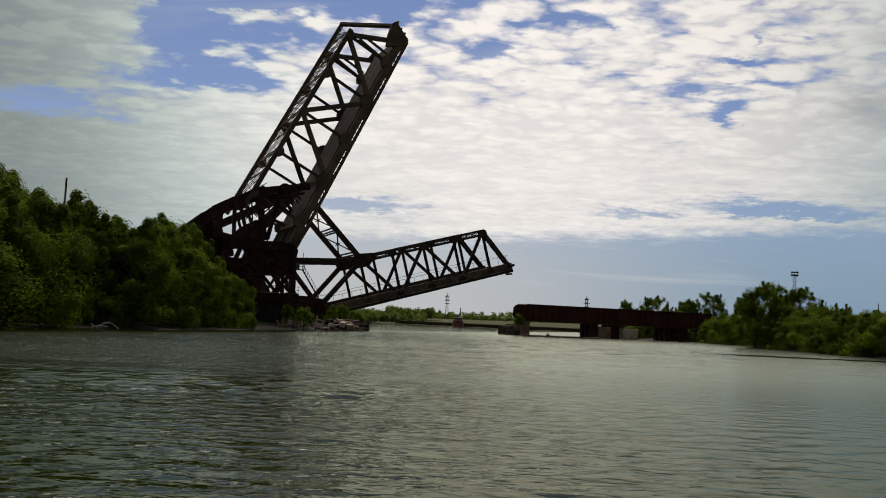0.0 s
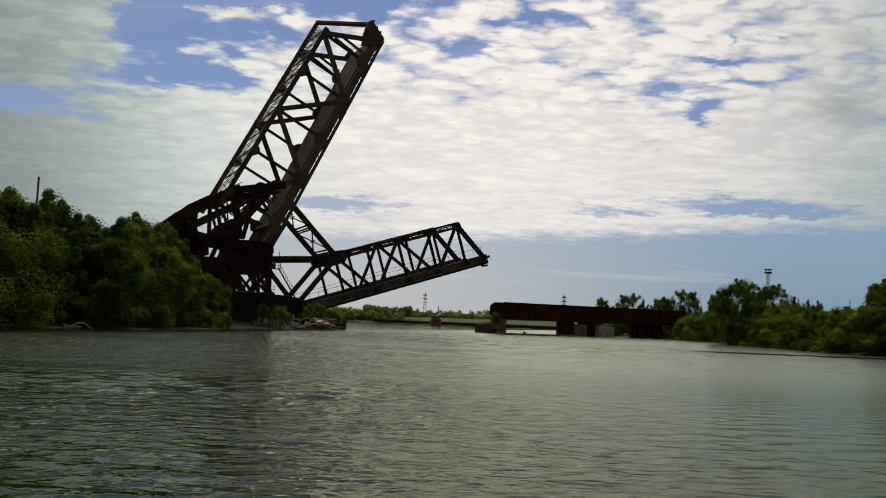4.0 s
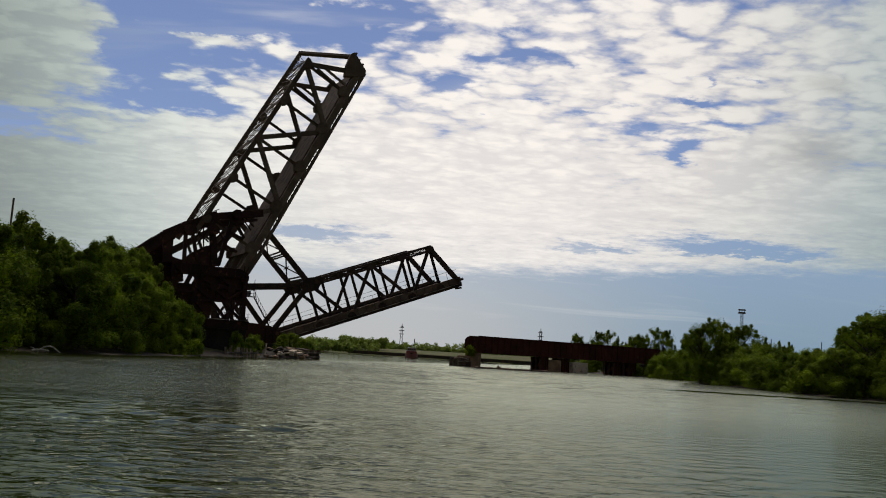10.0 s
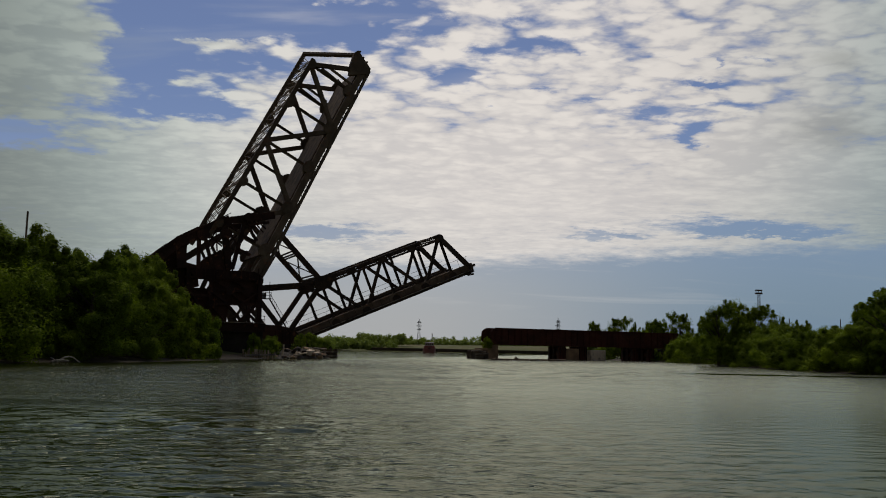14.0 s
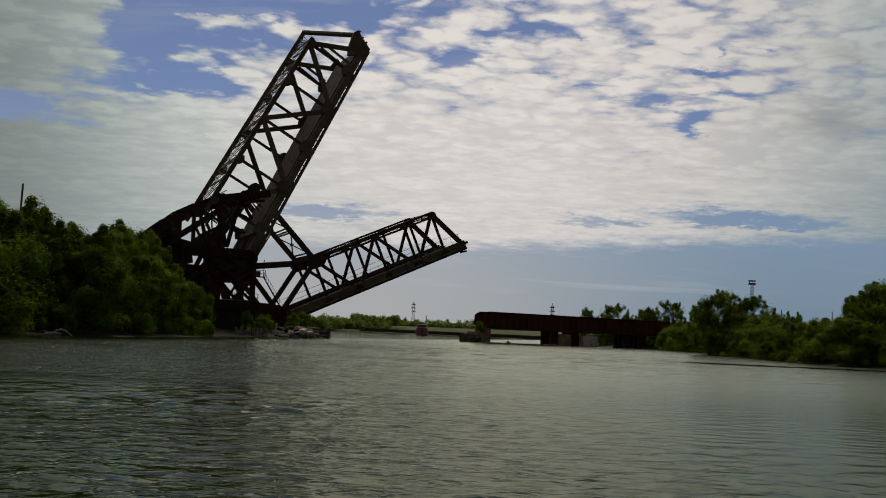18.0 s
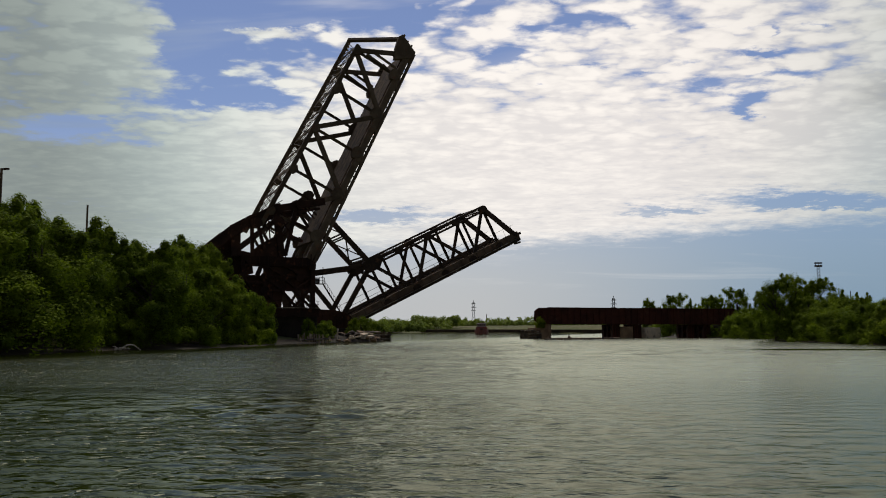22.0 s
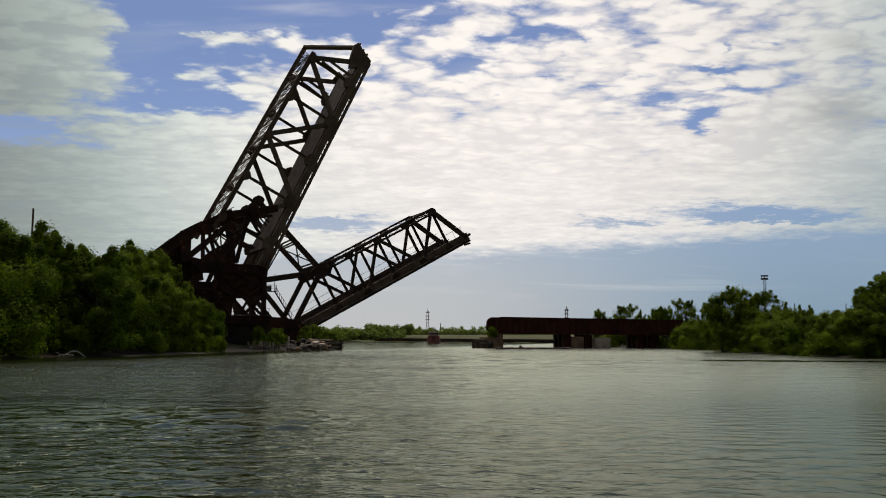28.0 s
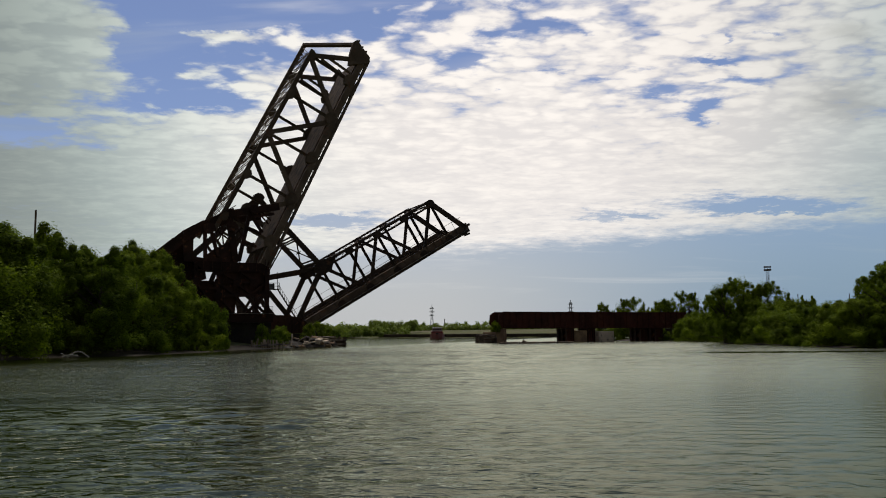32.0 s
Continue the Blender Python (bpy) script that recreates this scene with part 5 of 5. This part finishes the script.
def ground_z(x, y):
    dl = float(side_of(SHORE_L, y)) - x
    dr = x - float(side_of(SHORE_R, y))
    return max(-0.3, min(1.0, max(dl, dr) * 0.09 - 0.2))


BIG = [tree("tree", 12, 4.6, 0.03, 11 + k, 56000, 0.115, "dense green leafy tree on the river bank", clumps_n=38, lump=(0.20, 0.38), subs=2) for k in range(3)]
LOWT = [tree("bush", 5.5, 3.4, -0.08, 31 + k, 22000, 0.090, "low green leafy bush hanging over the water", clumps_n=26, category="bush") for k in range(2)]
SPARSE = [tree("tree", 11, 4.6, 0.10, 51 + k, 30000, 0.105, "green leafy tree with an open uneven crown", clumps_n=60, lump=(0.15, 0.30), subs=2) for k in range(2)]
SPIRE = [tree("tree", 9, 1.9, 0.04, 71 + k, 14000, 0.10, "slim dark green tree with a pointed spiky top", clumps_n=44, lump=(0.18, 0.42), subs=2, taper=0.9) for k in range(2)]
used = set()


def plant(kind, k, x, y, h, turn, wide=1.0, z=None):
    src = kind[k % len(kind)]
    base_h = {"tree": 12, "bush": 5.5}[src.name.split(".")[0]]
    if kind is SPARSE:
        base_h = 11
    if kind is SPIRE:
        base_h = 9
    f = h / base_h
    m = Matrix.Translation((x, y, ground_z(x, y) if z is None else z)) @ pose(0, 0, 0, 0, 0, turn) @ Matrix.Diagonal((f * wide, f * wide, f, 1))
    if src in used:
        return copy_thing(src, m)
    used.add(src)
    src.matrix_basis = m
    return src


LEFT_TREES = [  # x, y, height, width
    (-46.5, 80, 13.7, 1.14), (-43, 87, 12.3, 1.14), (-48, 93, 13.0, 1.13), (-41, 94, 10.2, 1.14), (-38.5, 99, 10.3, 1.04), (-43, 104, 10.8, 1.13), (-38.5, 108, 10.9, 1.0), (-37, 115, 11.9, 0.76), (-42, 119, 12.0, 1.13), (-49, 104, 12.5, 1.09), (-53, 95, 15.4, 0.98), (-55, 84, 13.0, 1.11), (-44, 127, 13.0, 0.92), (-50, 120, 12.0, 1.09), (-58, 74, 12.1, 1.17), (-52, 70, 11.7, 1.22),
]
for k, (x, y, h, w) in enumerate(LEFT_TREES):
    plant(BIG, k, x, y, h, 67 * k, w)
OVERHANGING = [  # x, y, height, width: the front row, whose crowns hang to the water
    (-41.3, 78.5, 12.2, 1.12), (-44.5, 71, 11.2, 1.15), (-36.4, 92, 9.6, 1.15), (-34.4, 97.5, 9.2, 1.1), (-33.4, 103, 8.2, 1.15), (-33.0, 109.5, 7.4, 1.1),
]
for k, (x, y, h, w) in enumerate(OVERHANGING):
    plant(BIG, k + 1, x, y, h, 113 * k + 40, w)
BUSHES_BY_BOAT = [  # x, y, height, width
    (-47, 60, 6.0, 1.2), (-44, 65, 6.0, 1.2), (-42, 71, 6.5, 1.2), (-37.0, 88, 2.6, 1.1), (-30.6, 108, 2.6, 1.0), (-31.0, 111, 3.6, 1.0), (-31.4, 114, 6.2, 0.72), (-31.0, 117, 4.2, 0.8), (-32.2, 123, 3.6, 0.9), (-33.8, 126, 5.0, 0.8),
]
BUSHES_BY_TOWER = [  # x, y, height, width
    (-28.0, 132, 1.4, 0.9), (-27.3, 131, 3.3, 0.55), (-25.8, 134.5, 1.3, 1.4), (-27.0, 136.5, 2.0, 1.3), (-27.0, 141, 2.6, 1.1), (-34, 119, 4.8, 1.1), (-37, 125, 6.2, 1.1), (-27.5, 134, 1.6, 1.0), (-28, 151, 2.6, 1.0), (-35, 138, 3.8, 0.8), (-23.4, 162, 4.2, 0.9), (-22, 172, 3.0, 1.0), (-30, 160, 3.0, 1.0),
]
for k, (x, y, h, w) in enumerate(BUSHES_BY_BOAT + BUSHES_BY_TOWER):
    plant(LOWT, k, x, y, h, 51 * k, w)
RIGHT_TREES = [(48.8, 151, 10.8, 1.2), (51.6, 151.5, 11.6, 1.15), (52.5, 147, 7.6, 1.2), (56.0, 152, 10.0, 1.1), (58.0, 112, 11.0, 1.2), (63, 110, 12.4, 1.2), (62, 118, 11, 1.1), (58, 138, 6.4, 0.8), (60, 128, 5.6, 1.0), (66, 124, 9, 1.0), (43.8, 236, 11.0, 0.7), (50.6, 236, 11.4, 0.95), (58.5, 235, 10.8, 0.95), (65.5, 235, 11.9, 0.9), (62, 242, 11.0, 1.0), (72, 226, 9.5, 1.0), (63, 200, 7, 1.0)]
RIGHT_FRONT = [  # x, y, height, width: low trees whose crowns hang to the water
    (52.4, 108.5, 5.6, 1.5), (52.2, 115, 5.4, 1.5), (52.4, 122, 5.0, 1.6), (52.6, 129, 5.0, 1.6), (52.8, 136, 5.2, 1.5), (53.6, 143, 5.8, 1.5), (54.5, 155, 5.8, 1.4), (56.2, 163, 5.4, 1.4), (56, 101, 5.2, 1.5),
]
for k, (x, y, h, w) in enumerate(RIGHT_FRONT):
    plant(BIG, k, x, y, h, 59 * k, w)
for k, (x, y, h, w) in enumerate(RIGHT_TREES):
    plant(SPARSE, k, x, y, h, 83 * k, w)
for k, (x, y, h, w) in enumerate(((59.4, 150, 8.6, 1.0), (61.6, 149.5, 7.8, 1.0), (63.6, 150, 8.3, 0.9), (66.0, 150, 7.2, 1.0), (56.6, 148.5, 7.4, 1.0), (67.6, 136, 7.0, 1.0), (69.5, 138, 7.9, 0.9), (42.6, 236, 12.0, 0.6), (54.4, 236, 11.6, 0.6))):
    plant(SPIRE, k, x, y, h, 71 * k, w)
BUSHES_OUTER = [  # x, y, height, width
    (57, 145, 6.2, 1.2), (60, 136, 5.4, 1.3), (64, 130, 5.8, 1.3), (58.5, 124, 5.2, 1.3), (62, 121, 7.4, 1.2), (57, 181, 3.4, 1.2),
]
BUSHES_MIDDLE = [  # x, y, height, width
    (60, 95, 4.6, 1.2), (67, 88, 5, 1.2), (54, 159, 5.5, 1.1), (52, 146, 4.5, 1.2), (52, 139, 5, 1.2), (52, 130, 5, 1.2), (52.5, 122, 5, 1.2), (53, 115, 5.5, 1.2), (54, 107, 4.5, 1.1), (57, 102, 5, 1.2), (61, 188, 5, 1.2), (60, 178, 5, 1.2), (57, 170, 4.5, 1.2), 
]
BUSHES_GIRDER = [  # x, y, height, width
    (42.5, 217, 3.6, 1.2), (46, 219, 4.2, 1.2), (50, 219, 4.0, 1.3), (54, 221, 4.2, 1.2), (39, 214, 2.4, 1.2), (58, 221, 4.4, 1.3), (62, 215, 4.0, 1.2), (51, 204, 2.6, 1.1), (55, 200, 3.0, 1.2), (63, 196, 4.5, 1.2), (55.5, 196, 5.2, 1.0), (55.8, 190, 6.2, 1.0), (55.7, 184, 5.6, 1.0), (56.2, 203, 4.2, 1.0),
]
for x, y, h, w in ((11.4, 186.2, 1.9, 0.6), (12.0, 187.4, 1.3, 0.7), (10.9, 186.9, 2.3, 0.5)):
    plant(LOWT, 1, x, y, h, 40 * x, w, z=2.2)      # scrub growing on the pier
for k, (x, y, h, w) in enumerate(BUSHES_OUTER + BUSHES_MIDDLE + BUSHES_GIRDER):
    plant(LOWT, k, x, y, h, 37 * k, w)


def far_woods(name, rows, seed, label):
    """A far belt of trees: many leaves in clumps along a line."""
    rnd = random.Random(seed)
    bm = bmesh.new()
    for x, y, h, r in rows:
        clumps = [((x + rnd.uniform(-r, r) * 0.6, y + rnd.uniform(-r, r) * 0.6, h * f + (1.0 if y < 440 else 3.6)), (r * rnd.uniform(0.35, 0.6), h * 0.22)) for f in (0.15, 0.3, 0.45, 0.6, 0.72, 0.86)]
        crown_leaves(bm, clumps, 220, 0.55, rnd)
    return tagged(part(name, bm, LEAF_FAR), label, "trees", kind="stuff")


rnd = random.Random(5)
rows = []
for k in range(70):
    f = k / 69
    x = -75 + f * 62 + rnd.uniform(-1, 1)
    rows.append((x, 430 + rnd.uniform(0, 40) - (0 if x > -38 else 50), rnd.uniform(3.8, 6.6) * (1.15 - 0.4 * f), rnd.uniform(2.2, 4.0)))
for k in range(90):
    x = -30 + k * 1.9 + rnd.uniform(-1, 1)
    rows.append((x, 520 + rnd.uniform(0, 130), rnd.uniform(3.0, 6.5), rnd.uniform(2.5, 5.0)))
for k in range(170):
    x = -66 + k * 1.25 + rnd.uniform(-0.6, 0.6)
    rows.append((x, 505 + rnd.uniform(0, 30) - max(0, x) * 0.2, rnd.uniform(1.6, 3.4), rnd.uniform(1.6, 2.6)))
for k in range(40):
    rows.append((-62 + k * 0.85 + rnd.uniform(-0.5, 0.5), 419 - k * 0.12 + rnd.uniform(-3, 6), rnd.uniform(2.2, 4.2), rnd.uniform(1.5, 2.6)))
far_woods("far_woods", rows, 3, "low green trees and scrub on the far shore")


# ---- pylons, masts and poles ----
def pylon(x, y, h, label):
    p = thing("transmission_tower", Matrix.Translation((x, y, 0)), label, "transmission tower", "transmission towers")
    w0, w1 = h * 0.095, h * 0.03
    lv = [0, 0.18, 0.34, 0.48, 0.60, 0.72, 0.84, 0.93]
    half = [w0 + (w1 - w0) * min(1, f / 0.55) for f in lv]
    for sx in (-1, 1):
        for sy in (-1, 1):
            for a in range(len(lv) - 1):
                bar("leg", (sx * half[a], sy * half[a], h * lv[a]), (sx * half[a + 1], sy * half[a + 1], h * lv[a + 1]), 0.35, 0.35, p, GALV, section="box")
    for a in range(len(lv) - 1):
        for sy in (-1, 1):
            bar("brace", (-half[a], sy * half[a], h * lv[a]), (half[a + 1], sy * half[a + 1], h * lv[a + 1]), 0.2, 0.2, p, GALV, section="box")
            bar("brace", (half[a], sy * half[a], h * lv[a]), (-half[a + 1], sy * half[a + 1], h * lv[a + 1]), 0.2, 0.2, p, GALV, section="box")
    bar("peak", (0, 0, h * 0.9), (0, 0, h), 0.5, 0.5, p, GALV, section="box")
    for f, r in ((0.66, 0.075), (0.77, 0.085), (0.88, 0.07)):
        bar("crossarm", (-h * r, 0, h * f), (h * r, 0, h * f), 0.4, 0.7, p, GALV, section="box")
    return p


pylon(-11.9, 900, 31.5, "grey lattice transmission tower far behind the shore")
pylon(133, 910, 36, "grey lattice transmission tower behind the girder bridge")
pole = thing("light_mast", Matrix.Translation((97.2, 260, 0)), "tall slim lattice light mast with a lamp rack", "light mast")
for sx in (-1, 1):
    for sy in (-1, 1):
        bar("leg", (sx * 0.42, sy * 0.42, 0), (sx * 0.3, sy * 0.3, 20.2), 0.08, 0.08, pole, GALV, section="box")
for k in range(20):
    for sy in (-1, 1):
        bar("lattice", (-0.36, sy * 0.36, k), (0.36, sy * 0.36, k + 1), 0.06, 0.06, pole, GALV, section="box")
bar("lamp_rack", (-0.95, 0, 20.4), (0.95, 0, 20.4), 1.0, 0.5, pole, STEEL_B, section="box")
bar("lamp_rack", (-0.95, 0, 21.3), (0.95, 0, 21.3), 1.0, 0.35, pole, STEEL_B, section="box")
for sx in (-0.8, 0, 0.8):
    bar("rack_post", (sx, 0, 20.2), (sx, 0, 21.6), 0.12, 0.12, pole, STEEL_B, section="box")


def utility_pole(x, y, h, r, label):
    p = thing("utility_pole", Matrix.Translation((x, y, 0)), label, "pole", "poles")
    bm = bmesh.new()
    prism(bm, (0, 0, -0.5), (0, 0, h), [(r * math.cos(a), r * math.sin(a)) for a in [math.pi / 4 * j for j in range(8)]], up=(1, 0, 0))
    part("shaft", bm, TIES, p)
    return p


utility_pole(-61.4, 130, 21, 0.15, "tall dark timber pole behind the trees")
far_mast = utility_pole(-75.2, 130, 26.8, 0.2, "tall dark lamp post behind the trees with a short arm")
bar("lamp_arm", (0, 0, 26.7), (1.2, 0, 26.7), 0.25, 0.3, far_mast, STEEL_B, section="box")
for x, h in ((91.7, 11.6), (105.0, 11.7), (96.1, 8.7), (98.0, 8.7)):
    utility_pole(x, 225, h, 0.11, "slim timber pole behind the trees")

utility_pole(0.9, 640, 12.5, 0.3, "slim pole on the far shore")

# ---- tug boat that comes up the channel ----
tug = thing("tugboat", Matrix.Translation((-3, 337, 0)), "small red tugboat with a pale wheelhouse coming up the channel", "tugboat")


def hull(parent):
    bm = bmesh.new()
    secs = [(-6.2, 0.5, 2.3), (-4.9, 2.0, 2.1), (-2.6, 2.75, 1.7), (1.7, 2.85, 1.45), (5.7, 2.5, 1.5)]
    rings = []
    for y, w, top in secs:
        rings.append([bm.verts.new(p) for p in ((-w * 0.7, y, -0.8), (-w, y, 0.6), (-w * 1.04, y, top), (w * 1.04, y, top), (w, y, 0.6), (w * 0.7, y, -0.8))])
    for a, b in zip(rings, rings[1:]):
        for k in range(6):
            bm.faces.new((a[k], a[(k + 1) % 6], b[(k + 1) % 6], b[k]))
    bm.faces.new(rings[0])
    bm.faces.new(rings[-1][::-1])
    bmesh.ops.recalc_face_normals(bm, faces=bm.faces)
    return part("hull", bm, RED, parent, "red hull")


def tug_box(name, x, y, z, sx, sy, sz, mat, parent, label=""):
    bm = bmesh.new()
    bmesh.ops.create_cube(bm, size=1)
    for v in bm.verts:
        v.co = Vector((x + v.co.x * sx, y + v.co.y * sy, z + (v.co.z + 0.5) * sz))
    bmesh.ops.bevel(bm, geom=list(bm.edges), offset=0.08, segments=1, affect="EDGES")
    return part(name, bm, mat, parent, label)


hull(tug)
tug_box("deckhouse", 0, 0.4, 1.5, 4.6, 6.0, 1.35, RED, tug, "red deckhouse")
house = tug_box("wheelhouse", 0, -0.9, 2.85, 3.7, 2.6, 1.35, CABIN, tug, "pale wheelhouse")
tug_box("roof", 0, -0.9, 4.2, 4.1, 3.0, 0.16, WHITE, tug, "white roof")
for k in range(4):
    tug_box("window", -1.28 + 0.85 * k, -2.22, 3.35, 0.66, 0.1, 0.6, DARKGLASS, house)
tug_box("funnel", 0.9, 2.0, 2.85, 0.8, 1.0, 1.7, STEEL_B, tug)
tug_box("searchlight", -1.0, -1.6, 4.36, 0.5, 0.5, 0.45, STEEL_B, tug)
tug_box("radar", 0.2, -0.6, 5.2, 1.3, 0.25, 0.2, STEEL_B, tug)
bar("mast", (0.2, -0.4, 4.3), (0.2, -0.4, 6.2), 0.12, 0.12, tug, GALV, section="box")
bar("mast_arm", (-0.5, -0.4, 5.7), (0.9, -0.4, 5.7), 0.1, 0.1, tug, GALV, section="box")
tug_box("bow_fender", 0, -6.15, 1.8, 0.9, 0.4, 0.45, RUBBER, tug)
for side in (-1, 1):
    bar("bulwark_rail", (side * 2.8, -3.0, 2.35), (side * 2.8, 4.5, 2.1), 0.08, 0.08, tug, GALV, section="box")
    for k in range(4):
        tug_box("tyre_fender", side * 2.9, -2.4 + 2.0 * k, 0.9, 0.25, 0.7, 0.7, RUBBER, tug)


def motions():
    """All that moves: the rising span, its links and counterweight frame, the tug, the drifting ripples."""
    times = [0.8 * k for k in range(41)]
    walk(low_leaf, [(t, site(LOW, lean=swing(t))) for t in times])
    walk(balance, [(t, site(LOW, PIVOT[0], 0, PIVOT[1], swing(t))) for t in times])
    walk(link, [(t, site(LOW, hip(t)[0], 0, hip(t)[1])) for t in times])
    walk(strut, [(t, strut_pose(t)) for t in times])
    walk(tug, [(0, pose(-1.15, 395, 0)), (12.5, pose(-1.05, 372.3, 0)), (22, pose(-1.9, 355.1, 0)), (32, pose(-2.45, 337, 0))])
    walk(water, [(0, pose(0, 0, 0)), (32, pose(1.5, -5.0, 0))])


motions()
